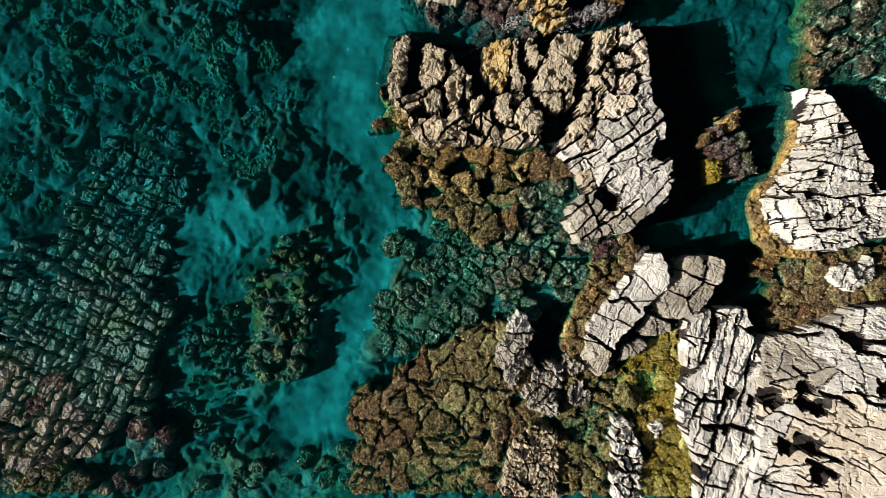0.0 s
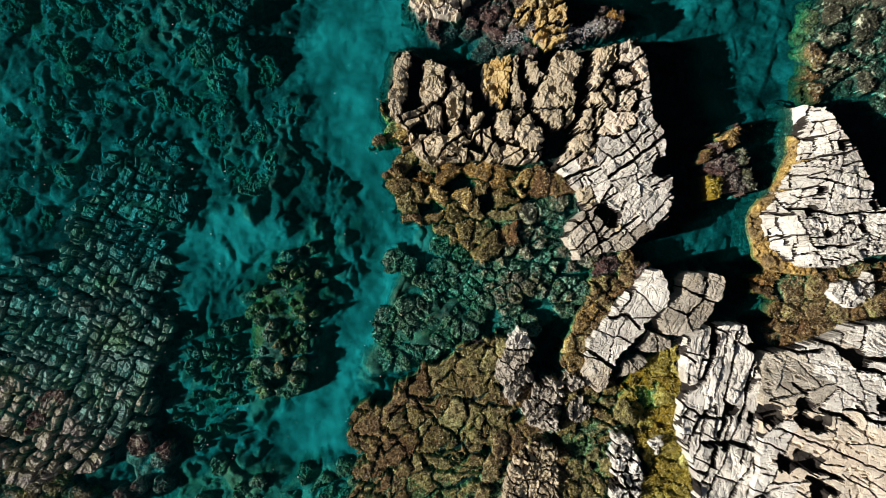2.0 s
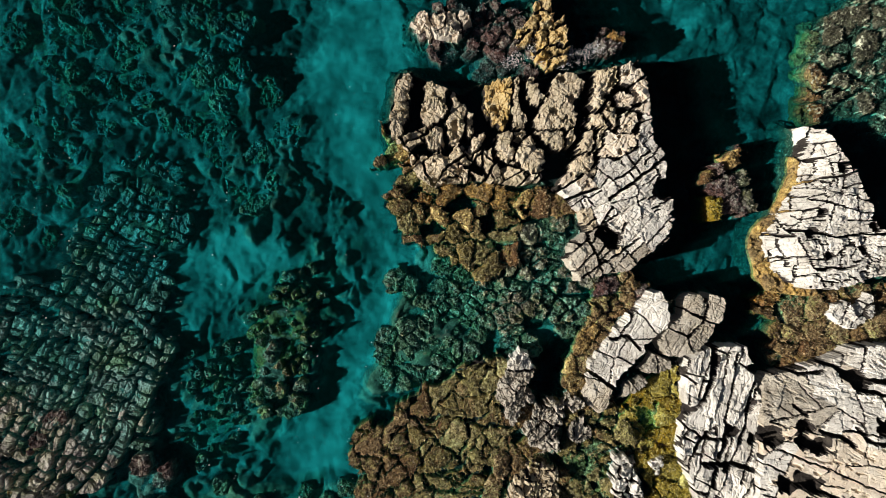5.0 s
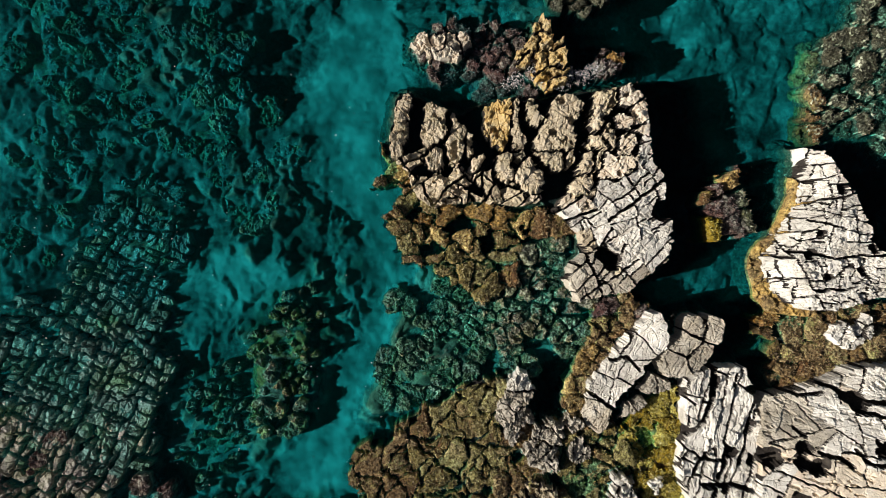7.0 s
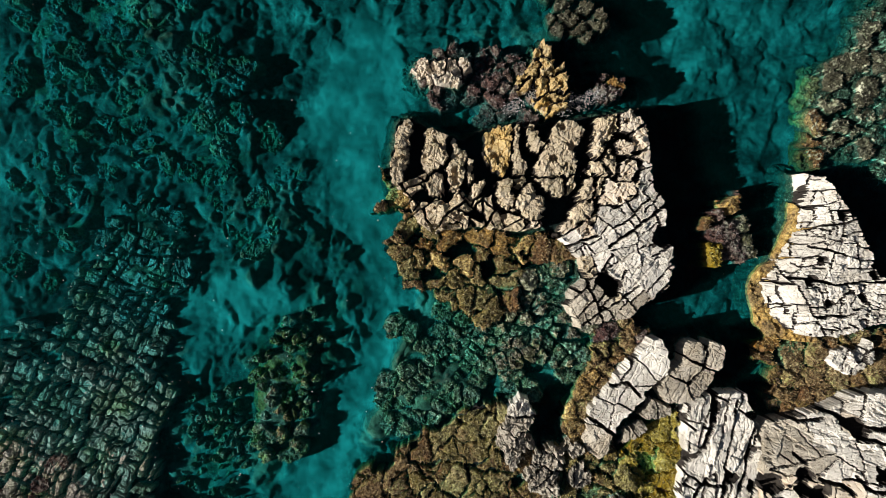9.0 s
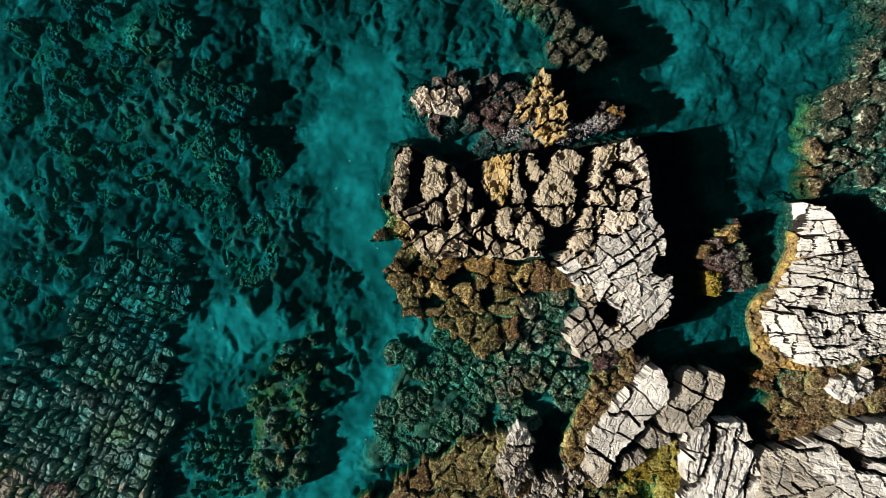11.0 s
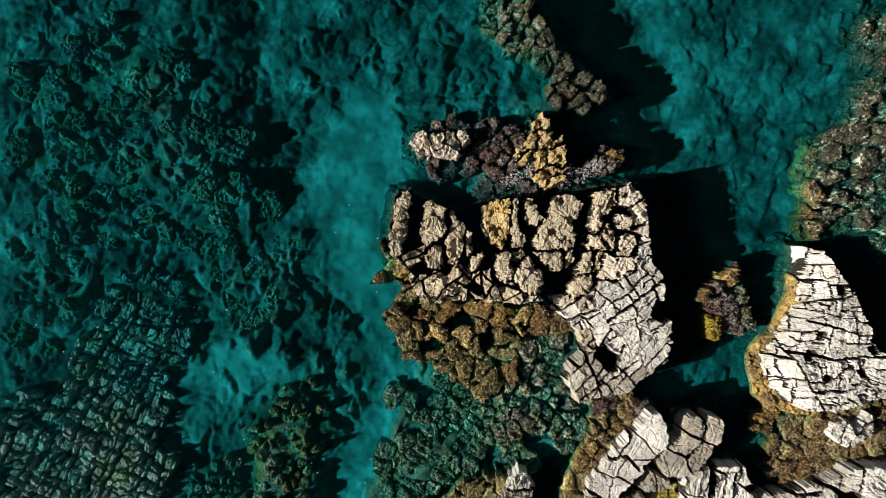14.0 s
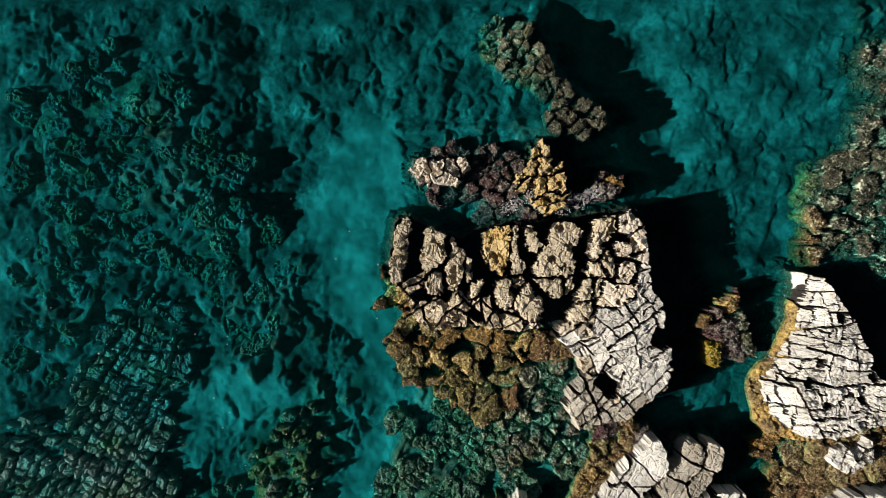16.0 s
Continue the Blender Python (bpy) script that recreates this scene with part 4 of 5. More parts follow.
STACK_PITS = [(-0.96, 6.46), (-0.98, 6.02), (-0.96, 5.53), (-1.00, 5.02), (-0.65, 6.68), (0.10, 6.51), (1.06, 6.11), (1.10, 5.67), (1.11, 5.23), (1.06, 4.80), (0.01, 4.83), (0.01, 4.36), (-0.56, 4.24), (0.91, 3.65), (3.42, 3.96), (3.11, 3.58), (4.92, 1.48), (6.51, 3.02), (1.36, 4.76), (-0.33, 4.59), (0.97, 4.45), (1.76, 4.59), (1.81, 4.01), (2.37, 4.62), (3.33, 4.62), (3.86, 4.62), (4.38, 4.70), (4.82, 4.52), (2.81, 4.19), (2.37, 3.96), (4.03, 4.07), (4.33, 3.84), (5.17, 4.07), (5.46, 4.45)]
ROUGH = dict(rough=0.1, facet=0.26, tilt=0.3, holes=0.2, hole_size=0.3, lift=0.12, chips=0.045)
FIN = dict(rough=0.09, facet=0.34, tilt=0.18, holes=0.3, hole_size=0.3, specks=0.03, lift=0.08, dome=0.05, bevel=0.035, chips=0.045, grain=(70.0, 1.4))
BLOCK = dict(rough=0.07, facet=0.26, holes=0.35, hole_size=0.24, tilt=0.15, lift=0.07, chips=0.08, grain=(35.0, 1.4))
CLEAN = dict(rough=0.035, facet=0.24, grain=(36.0, 1.5), tilt=0.08, lift=0.04, chips=0.06, specks=0.03)


def stack_top(x, y):
    return 0.28 + 0.46 * smooth((x + 0.3) / 3.6) - 0.25 * np.exp(-((x - 1.65) ** 2 + ((y - 5.8) * 0.7) ** 2) / 0.35) + 0.12 * smooth((x - 4.3) / 1.5) + 0.05 * fbm(x, y, 1.0, 3, 2)


broken_rock("sea_stack", STACK, [(TAN, STACK_TAN, ROUGH), (BEIGE, STACK_PALE, BLOCK), (WHITE, STACK_WHITE + STACK_LOBE[4:6] + STACK_LOBE[9:], CLEAN), (PALE, STACK_LOBE[:4] + STACK_LOBE[6:9], CLEAN)],
            stack_top, "fissured limestone sea stack, tan and bleached white", "sea stack", 1, gap=0.011, pits=STACK_PITS, core_drop=0.95, dry=-0.5, cuts=(0.48, 38.0, 1.1, 14.0, 0.25),
            fins=[(TAN, f, FIN) for f in (FIN_WEST, FIN_FORK, FIN_THIN, FIN_STRIP, FIN_BROWN, FIN_KNOB, FIN_BROAD, FIN_TALL)] + [(YELLOW, FIN_OCHRE, FIN)] + [(BEIGE, f, BLOCK) for f in CREST]
            + [(TAN, f, {**FIN, "dome": 0.12}) for f in KNOBS + SPURS])

# ---- the white pyramid rock ----
PYRAMID = [(11.02, 4.86), (10.96, 4.93), (11.49, 4.82), (11.74, 4.43), (12.05, 3.97), (12.30, 3.50), (12.56, 2.99), (12.90, 2.48), (12.85, 2.06), (13.23, 1.72), (13.78, 1.13), (14.32, 0.46), (12.79, 0.28), (12.46, 0.12), (11.84, -0.06), (11.05, -0.03), (10.61, 0.09), (10.22, 0.43), (9.99, 0.96), (9.87, 1.49), (10.13, 1.93), (10.40, 2.46), (10.66, 2.90), (10.89, 3.42), (10.98, 4.09)]
PYRAMID_PITS = [(11.28, 2.24), (10.99, 1.68), (12.49, 1.10), (11.93, 3.60), (12.86, 1.81), (11.50, 0.96)]
PYRAMID_SEEDS = scatter(PYRAMID, 0.28, 4, 4.0, 1.25, 1.15)
PYRAMID_SEEDS = [p for p in PYRAMID_SEEDS if min(math.hypot(p[0] - a, p[1] - b) for a, b in PYRAMID_PITS) > 0.2]


def pyramid_top(x, y):
    """Rises from the western water line to the ridge."""
    west = np.interp(y, [0.4, 1.5, 2.4, 3.4, 4.5], [10.17, 9.82, 10.34, 10.83, 10.96])
    return 0.14 + 0.3 * smooth((y - 2.5) / 2.0) + (0.84 - 0.3 * smooth((y - 2.5) / 2.0)) * smooth((x - west + 0.12) / 1.0) + 0.05 * fbm(x, y, 0.9, 3, 6)


pyramid = broken_rock("pyramid_rock", PYRAMID, [(WHITE, PYRAMID_SEEDS)], pyramid_top,
            "bleached white limestone rock, cracked into small blocks", "rock", 2, gap=0.008, pit_size=0.17, lift=0.045, pits=PYRAMID_PITS, core_drop=0.45, dry=0.03, cuts=(0.36, 4.0, 1.15, 20.0, 0.3), tilt=0.08, rough=0.04, warp=0.06, ragged=0.03, facet=0.2, chips=0.07, specks=0.03, grain=(4.0, 1.6))
ledge("algae_rim", [(9.51, 1.22), (9.62, 1.75), (9.90, 2.01), (10.25, 2.19), (10.53, 2.68), (10.81, 3.49), (10.84, 4.08), (11.51, 3.42), (10.99, 1.66), (11.51, -0.30), (10.14, -0.18), (9.72, 0.36)], 0.16, RUST_WEED,
      "rust and ochre algae rim", "", 21, size=0.35, slope=(0.25, 0), soft=0.05, amp=0.15, ragged=0.1, foot=-0.2, parent=pyramid)

# ---- slabs and shore boulders ----
SLAB = [(5.23, -1.35), (5.66, -0.84), (6.26, -0.15), (6.52, -0.10), (6.77, -0.41), (6.83, -0.84), (6.89, -1.13), (6.60, -1.44), (6.12, -1.78), (6.17, -2.04), (5.75, -2.46), (5.32, -2.89), (5.20, -3.32), (5.06, -3.83), (4.81, -3.97), (4.47, -3.75), (4.29, -3.32), (4.38, -2.89), (4.43, -2.46), (4.72, -1.95), (5.06, -1.61)]
broken_rock("leaning_slab", SLAB, [(WHITE, [(6.26, -0.67), (5.75, -1.18), (5.75, -1.98), (5.44, -2.55), (5.15, -1.74), (4.93, -2.46)]), (PALE, [(4.72, -3.32)])], level(0.62, 0.1, 0.12, 6.0, -1.5),
            "pale limestone slab split by two cross joints", "rock", 3, gap=0.02, dry=0.03, slits=[(0.07, [(5.15, -1.61), (5.58, -1.44), (6.0, -1.9)]), (0.06, [(4.38, -2.58), (4.81, -2.8), (5.23, -3.15)]), (0.03, [(5.92, -0.5), (5.4, -1.35)])], lift=0.05, tilt=0.12, rough=0.045, chips=0.045, facet=0.28, grain=(48.0, 1.8))
broken_rock("forked_slab", [(6.52, -1.69), (6.77, -1.26), (7.20, -0.84), (7.32, -0.27), (7.71, -0.20), (7.88, -0.44), (8.06, -0.20), (8.40, -0.32), (8.54, -0.67), (8.40, -1.01), (8.18, -1.26), (8.23, -1.44), (7.89, -1.78), (7.63, -2.03), (7.20, -2.15), (6.77, -2.12)],
            [(PALE, [(6.95, -1.78), (7.37, -1.01), (7.63, -0.49), (8.26, -0.58), (7.88, -1.47)])], level(0.72, 0.05, 0.05, 7.8, -1.2), "grey limestone slab with a forked end", "rock", 4, gap=0.01, dry=0.03, lift=0.03, tilt=0.08, rough=0.045, chips=0.04, specks=0.03, facet=0.3, grain=(55.0, 1.7))
broken_rock("low_slab", [(6.06, -2.60), (6.45, -2.08), (7.05, -2.29), (6.99, -2.55), (6.53, -2.72)], [(GREY, [(6.36, -2.43), (6.74, -2.43)])], level(0.4), "low grey limestone slab beside algae", "rock", 5, gap=0.01, dry=0.03, rough=0.06)
broken_rock("low_slab", [(5.52, -3.53), (5.66, -3.09), (6.13, -2.79), (6.32, -2.97), (5.96, -3.32)], [(GREY, [(5.73, -3.27), (6.08, -3.02)])], level(0.3), "low grey limestone slab beside algae", "rock", 6, gap=0.01, dry=0.03, rough=0.06)
broken_rock("upright_rock", [(2.10, -2.17), (2.36, -1.82), (2.62, -2.13), (2.80, -2.52), (2.71, -2.87), (2.50, -3.21), (2.80, -3.42), (2.45, -3.82), (2.10, -4.34), (1.93, -4.08), (1.76, -3.65), (1.58, -3.47), (1.63, -3.13), (1.84, -2.69)],
            [(WHITE, [(2.33, -2.26)]), (GREY, [(2.33, -2.87), (1.84, -3.39), (2.10, -3.94), (2.59, -3.39)])], level(0.42), "upright grey limestone rock throwing a long shadow", "rock", 7, gap=0.015, dry=0.03, rough=0.1, chips=0.08, facet=0.22, ragged=0.06, grain=(70.0, 1.6))
for k, (outline, z, size, stuff) in enumerate([
        ([(2.81, -3.85), (3.16, -3.58), (3.60, -3.58), (3.77, -4.11), (3.51, -4.63), (3.60, -5.15), (3.08, -5.24), (2.64, -4.89), (2.38, -4.54), (2.55, -4.19)], 0.28, 0.4, GREY),
        ([(3.93, -4.83), (3.97, -4.34), (4.18, -4.10), (4.50, -4.31), (4.62, -4.75), (4.23, -4.97)], 0.2, 0.35, GREY),
        ([(2.13, -6.24), (2.56, -5.62), (2.92, -5.45), (3.27, -5.54), (3.62, -6.24), (3.53, -8.17), (1.69, -8.17), (1.78, -7.12)], 0.22, 0.4, TAN),
        ([(5.26, -5.19), (5.70, -5.24), (6.04, -5.85), (6.17, -6.38), (6.05, -8.47), (5.31, -8.47), (5.21, -6.20)], 0.32, 0.4, WHITE),
        ([(6.37, -5.45), (6.60, -5.22), (6.88, -5.36), (6.83, -5.62), (6.60, -5.90), (6.39, -5.71)], 0.22, 0.5, WHITE),
        ([(3.71, -3.43), (4.14, -3.39), (4.35, -3.60), (4.14, -3.83), (3.79, -3.82)], 0.22, 0.5, GREY)]):
    broken_rock("shore_boulder", outline, [(stuff, scatter(outline, size, 40 + k, 60.0))], level(z, seed=50 + k),
                "pale limestone boulder half sunk in algae" if stuff is WHITE else "rough weathered limestone boulder among algae", "boulder", 8 + k, gap=0.02, group="shore boulders", dry=0.03, rough=0.14, chips=0.1, facet=0.24, ragged=0.07, specks=0.06, grain=(55.0, 1.6))

# ---- the mainland ----
COLUMNS = [(7.41, -2.22), (7.84, -1.93), (8.36, -1.79), (9.22, -1.79), (9.47, -2.48), (9.60, -3.17), (9.73, -3.51), (9.65, -4.37), (9.48, -5.23), (9.65, -5.75), (9.39, -8.32), (7.67, -8.32), (7.76, -6.61), (7.58, -6.09), (7.24, -5.23), (7.15, -4.54), (7.41, -3.85), (7.33, -3.17)]
COLUMN_PITS = [(8.29, -2.22), (8.74, -4.40), (8.58, -5.49), (9.36, -4.63), (9.39, -2.48)]
COLUMN_SEEDS = [p for p in scatter(COLUMNS, 0.36, 20, 78.0, 2.2, 0.9) if min(math.hypot(p[0] - a, (p[1] - b) * 0.6) for a, b in COLUMN_PITS) > 0.17]
COLUMN_SLITS = [(0.13, [(8.28, -1.78), (8.18, -2.72), (7.88, -3.49), (7.37, -3.87)]), (0.10, [(8.65, -4.22), (8.52, -4.77), (8.28, -5.37), (8.18, -6.14), (7.63, -7.0)]), (0.05, [(7.63, -4.6), (8.48, -4.65)]), (0.11, [(7.88, -5.37), (8.83, -5.42), (9.46, -5.58)]), (0.09, [(9.59, -5.46), (9.42, -6.31), (9.25, -7.17), (9.0, -7.59)]), (0.05, [(8.91, -2.04), (8.79, -3.06), (8.57, -4.09)]), (0.06, [(9.51, -2.72), (9.25, -3.75), (9.0, -4.77)]), (0.04, [(7.37, -2.72), (7.71, -2.92)]), (0.05, [(7.59, -5.11), (7.97, -4.43), (8.31, -4.26)])]
broken_rock("jointed_cliff", COLUMNS, [(WHITE, COLUMN_SEEDS)], level(0.62, 0.02, 0.0, 8.8, -4.0, 0.1), "white limestone shore rock with upright joints", "cliff", 20,
            slits=COLUMN_SLITS, pit_size=0.16, gap=0.012, dry=0.03, cuts=(0.55, 72.0, 2.2, 8.0, 0.3), core_drop=0.45, lift=0.07, tilt=0.1, pits=COLUMN_PITS, rough=0.05, chips=0.035, specks=0.04, facet=0.28, warp=0.06, ragged=0.016, grain=(74.0, 2.4))
CLIFF = [(9.68, -2.84), (10.02, -2.67), (11.03, -2.41), (11.70, -2.16), (12.54, -1.74), (13.71, -1.74), (16.41, -1.57), (16.41, -8.63), (8.84, -8.64), (9.27, -6.79), (9.51, -5.60), (9.48, -4.77), (9.55, -3.75)]
CLIFF_PITS = [(10.69, -4.56), (11.12, -4.73), (10.66, -4.06), (10.19, -5.86), (10.69, -5.69), (11.03, -5.86), (13.05, -4.01), (11.28, -6.62), (12.29, -2.75), (9.94, -4.40)]
CLIFF_SEEDS = [p for p in scatter(CLIFF, 0.44, 23, -14.0, 1.35, 1.0) if min(math.hypot(p[0] - a, p[1] - b) for a, b in CLIFF_PITS) > 0.25]
CLIFF_GREY = [p for p in CLIFF_SEEDS if p[1] > -4.3 and p[0] < 11.0]
CLIFF_CREAM = [p for p in CLIFF_SEEDS if p[1] < -4.6 and p[0] > 10.6]
CLIFF_WHITE = [p for p in CLIFF_SEEDS if p not in CLIFF_GREY and p not in CLIFF_CREAM]
CLIFF_SLITS = [(0.10, [(10.98, -2.24), (11.65, -2.33), (12.16, -2.66), (13.13, -2.76)]), (0.09, [(11.99, -2.66), (12.49, -3.08), (13.25, -3.16)]), (0.07, [(10.32, -2.50), (10.82, -2.66), (11.48, -2.50)]), (0.12, [(12.75, -3.84), (13.25, -4.34)]), (0.08, [(12.16, -4.17), (12.66, -4.53), (13.25, -4.60)]), (0.09, [(10.82, -6.01), (11.48, -6.22), (11.82, -6.34)]), (0.14, [(10.82, -6.27), (11.32, -6.55), (11.65, -6.76)]), (0.06, [(11.15, -4.17), (11.82, -4.43), (12.16, -4.67)]), (0.08, [(10.40, -3.50), (10.73, -3.75), (10.98, -4.17)]), (0.05, [(9.39, -7.02), (9.81, -6.85), (10.06, -6.60)])]
broken_rock("shore_cliff", CLIFF, [(BEIGE, CLIFF_CREAM, dict(rough=0.016, lift=0.008, tilt=0.02, specks=0.1, chips=0.018, facet=0.34)), (PALE, CLIFF_GREY), (WHITE, CLIFF_WHITE)], lambda x, y: np.clip(1.08 + 0.09 * (x - 11.0) + 0.03 * (y + 4.5), 0.3, 1.3) - 0.45 * smooth((y + 3.9 - 0.22 * (x - 10)) / 1.3) + 0.06 * fbm(x, y, 1.1, 3, 9),
            "broad cream limestone shore cliff with dark hollows", "cliff", 21, slits=CLIFF_SLITS, pit_size=0.34, gap=0.004, dry=0.03, cuts=(0.5, -16.0, 1.5, 18.0, 0.62), pits=CLIFF_PITS, core_drop=0.42, tilt=0.05, rough=0.03, chips=0.025, warp=0.06, ragged=0.03, facet=0.3, lift=0.03, grain=(-18.0, 1.5), specks=0.07)

# ---- weed-grown shelves, each of separate mounds ----
TURF = dict(soft=True, bevel=0.06, step=0.024, fuzz=0.04, rough=0.03, facet=0.26, warp=0.18, ragged=0.05)
SHELF = [(-1.67, 6.10), (-1.58, 4.64), (-0.78, 4.32), (-0.43, 3.35), (0.28, 3.23), (2.76, 3.17), (3.47, 3.12), (4.09, 2.55), (3.83, 2.16), (2.94, 1.99), (2.59, 1.14), (1.88, 0.16), (1.17, 0.34), (0.28, 0.69), (-0.25, 0.96), (-1.14, 1.10), (-1.67, 1.66), (-1.81, 2.02), (-1.67, 2.90), (-1.49, 3.35), (-2.29, 3.53), (-2.29, 3.88), (-1.76, 4.06), (-1.85, 5.21)]
SHELF_RUST = [(-0.25, 2.20), (0.64, 2.11), (0.10, 2.91), (1.17, 2.91), (1.79, 2.64), (-0.69, 2.73), (-1.49, 4.32), (-1.67, 5.21), (2.59, 2.91), (-1.14, 4.24)]
SHELF_OLIVE = [(-1.28, 2.46), (-0.69, 2.34), (-0.52, 3.00), (-1.23, 3.26), (1.03, 1.93), (1.08, 2.52), (1.70, 2.16), (0.28, 1.58), (-0.07, 1.13), (1.08, 1.13), (-1.05, 1.93), (-0.34, 1.49), (1.79, 1.75), (0.64, 1.13), (1.52, 0.69), (-0.87, 1.31), (-1.49, 2.91), (3.12, 2.73), (3.83, 2.64), (-2.02, 3.70), (-1.40, 3.70), (2.15, 0.96)]
SHELF_PITS = [(-0.91, 2.91), (1.38, 2.16), (0.55, 2.52), (-0.43, 1.93)]
broken_rock("weedy_shelf", SHELF, [(RUST_WEED, SHELF_RUST), (OLIVE_WEED, SHELF_OLIVE[:15]), (BROWN_WEED, SHELF_OLIVE[15:])], level(0.06), "rust and olive algae mounds at the foot of the stack", "algae ledge", 31, gap=0.01, within=True, reach=0.7,
            pits=SHELF_PITS, core_drop=0.6, dome=0.08, tilt=0.2, lift=0.09, **{**TURF, "rough": 0.07, "warp": 0.22})
FLAT = [(-2.55, -4.59), (-1.84, -4.24), (-0.87, -3.53), (-0.07, -2.82), (0.82, -2.64), (1.70, -2.02), (2.15, -2.46), (2.15, -3.53), (2.50, -4.59), (2.06, -5.30), (1.35, -5.66), (1.70, -6.37), (1.17, -9.20), (-3.26, -9.20), (-2.55, -6.37), (-2.91, -5.30)]
FLAT_SEEDS = scatter(FLAT, 0.75, 47, 40.0, 1.2, 0.9, mixed=0.1)
broken_rock("weedy_flat", FLAT, [(BROWN_WEED, [p for p in FLAT_SEEDS if p[0] < -0.8]), (OLIVE_WEED, [p for p in FLAT_SEEDS if p[0] >= -0.8])], level(0.06, 0.0, 0.06, 0, -4.2), "cracked brown and olive algae flat just under water", "algae ledge", 32,
            gap=0.022, within=True, cuts=(0.75, 40.0, 1.2, 28.0), core_drop=0.25, tilt=0.05, dome=0.02, lift=0.02, **{**TURF, "rough": 0.012, "fuzz": 0.026})
BANK = [(3.81, -2.57), (4.34, -1.16), (4.60, 0.25), (5.57, 0.34), (6.81, 0.17), (6.46, -0.28), (5.40, -1.60), (4.61, -2.75), (4.87, -3.63), (3.99, -3.72), (3.55, -3.28)]
broken_rock("weedy_bank", BANK, [(BROWN_WEED, scatter(BANK, 0.6, 51, 60.0)), (RUST_WEED, [(4.08, -3.01), (3.95, -2.57), (4.25, -3.13), (4.52, -1.86), (4.78, -1.60)]), (PURPLE_WEED, [(5.31, 0.08), (6.10, 0.04), (4.87, -0.10)])], level(0.1), "brown algae bank below pale slabs", "algae ledge", 33, gap=0.012, within=True, reach=0.6, core_drop=0.25, dome=0.06, tilt=0.15, **TURF)
GROUND = [(1.70, -3.65), (2.94, -3.48), (3.83, -3.47), (4.89, -4.01), (5.60, -3.47), (6.14, -5.42), (6.32, -8.79), (1.35, -8.79), (1.00, -7.20), (1.53, -5.96), (2.06, -4.72)]
broken_rock("weedy_ground", GROUND, [(OLIVE_WEED, [p for p in scatter(GROUND, 0.6, 53, 30.0) if p[0] > 3.4]), (BROWN_WEED, [p for p in scatter(GROUND, 0.6, 53, 30.0) if p[0] <= 3.4])], level(0.0), "olive algae ground between grey boulders", "algae ledge", 34,
            gap=0.02, within=True, reach=0.6, core_drop=0.3, dome=0.06, tilt=0.25, **TURF)
POOL = [(5.60, -3.65), (6.49, -2.85), (7.38, -2.41), (7.77, -3.29), (7.77, -4.36), (7.59, -5.42), (7.95, -6.31), (8.12, -8.79), (6.32, -8.79), (6.14, -6.13), (5.78, -5.07), (5.60, -4.36)]
POOL_SEEDS = scatter(POOL, 0.55, 59, 60.0, mixed=0.1)
broken_rock("algae_pool", POOL, [(MUSTARD_WEED, [p for p in POOL_SEEDS if p[0] > 5.5]), (OLIVE_WEED, [p for p in POOL_SEEDS if p[0] <= 5.5])], lambda x, y: 0.06 - 0.14 * np.exp(-((x - 6.35) ** 2 + ((y + 4.2) * 0.7) ** 2) / 0.12) + 0.06 * fbm(x, y, 0.8, 3, 61),
            "shallow pool floor covered with mustard algae", "algae pool", 41, gap=0.01, within=True, reach=0.8, core=OLIVE_WEED, core_drop=0.15, dome=0.03, tilt=0.12, **TURF)
for k, (x, y) in enumerate([(6.67, -3.47), (6.90, -3.86), (6.81, -4.09), (7.02, -3.60), (6.49, -3.65), (7.06, -5.78), (6.85, -6.22), (7.29, -6.63)]):
    r = 0.05 + 0.02 * (k % 3)
    broken_rock("pebble", [(x + r * math.cos(a), y + r * 1.2 * math.sin(a)) for a in (0.2, 1.0, 1.9, 2.8, 3.9, 5.1)], [(PALE, [(x, y)])], level(0.1), "pale limestone pebble lying in mustard algae", "pebble", 90 + k, foot=-0.2, core_drop=0.12,
                group="pebbles in the pool", warp=0.02, rough=0.04, ragged=0.01, chips=0.0, step=0.012)
PLATFORM = [(9.72, -0.19), (10.87, 0.08), (12.63, -0.04), (15.10, 0.43), (15.10, -2.30), (12.63, -2.35), (11.57, -2.60), (10.51, -2.71), (10.07, -2.30), (10.20, -1.51), (9.72, -1.07)]
PLATFORM_SEEDS = scatter(PLATFORM, 0.7, 57, 10.0, mixed=0.1)
broken_rock("weedy_platform", PLATFORM, [(BROWN_WEED, [p for p in PLATFORM_SEEDS if p[0] >= 10.4]), (RUST_WEED, [p for p in PLATFORM_SEEDS if p[0] < 10.4 and p[1] > -1.0]), (BROWN_WEED, [p for p in PLATFORM_SEEDS if p[0] < 10.4 and p[1] <= -1.0])], level(0.03), "brown algae platform between white rocks", "algae ledge", 35,
            gap=0.015, within=True, reach=0.75, core_drop=0.2, dome=0.05, tilt=0.1, **TURF)
broken_rock("rounded_rock", [(11.90, -0.88), (12.04, -0.53), (12.39, -0.44), (12.74, -0.62), (13.09, -0.18), (13.30, -0.23), (13.36, -0.79), (13.09, -1.14), (12.74, -1.35), (12.21, -1.18)], [(WHITE, [(12.21, -0.79), (12.57, -0.93), (12.92, -1.14), (12.92, -0.70), (13.18, -0.35), (13.22, -0.79)])], level(0.26), "small pale rock on a brown algae platform", "rock", 22, gap=0.03, dry=0.03, rough=0.06, chips=0.07, facet=0.2)
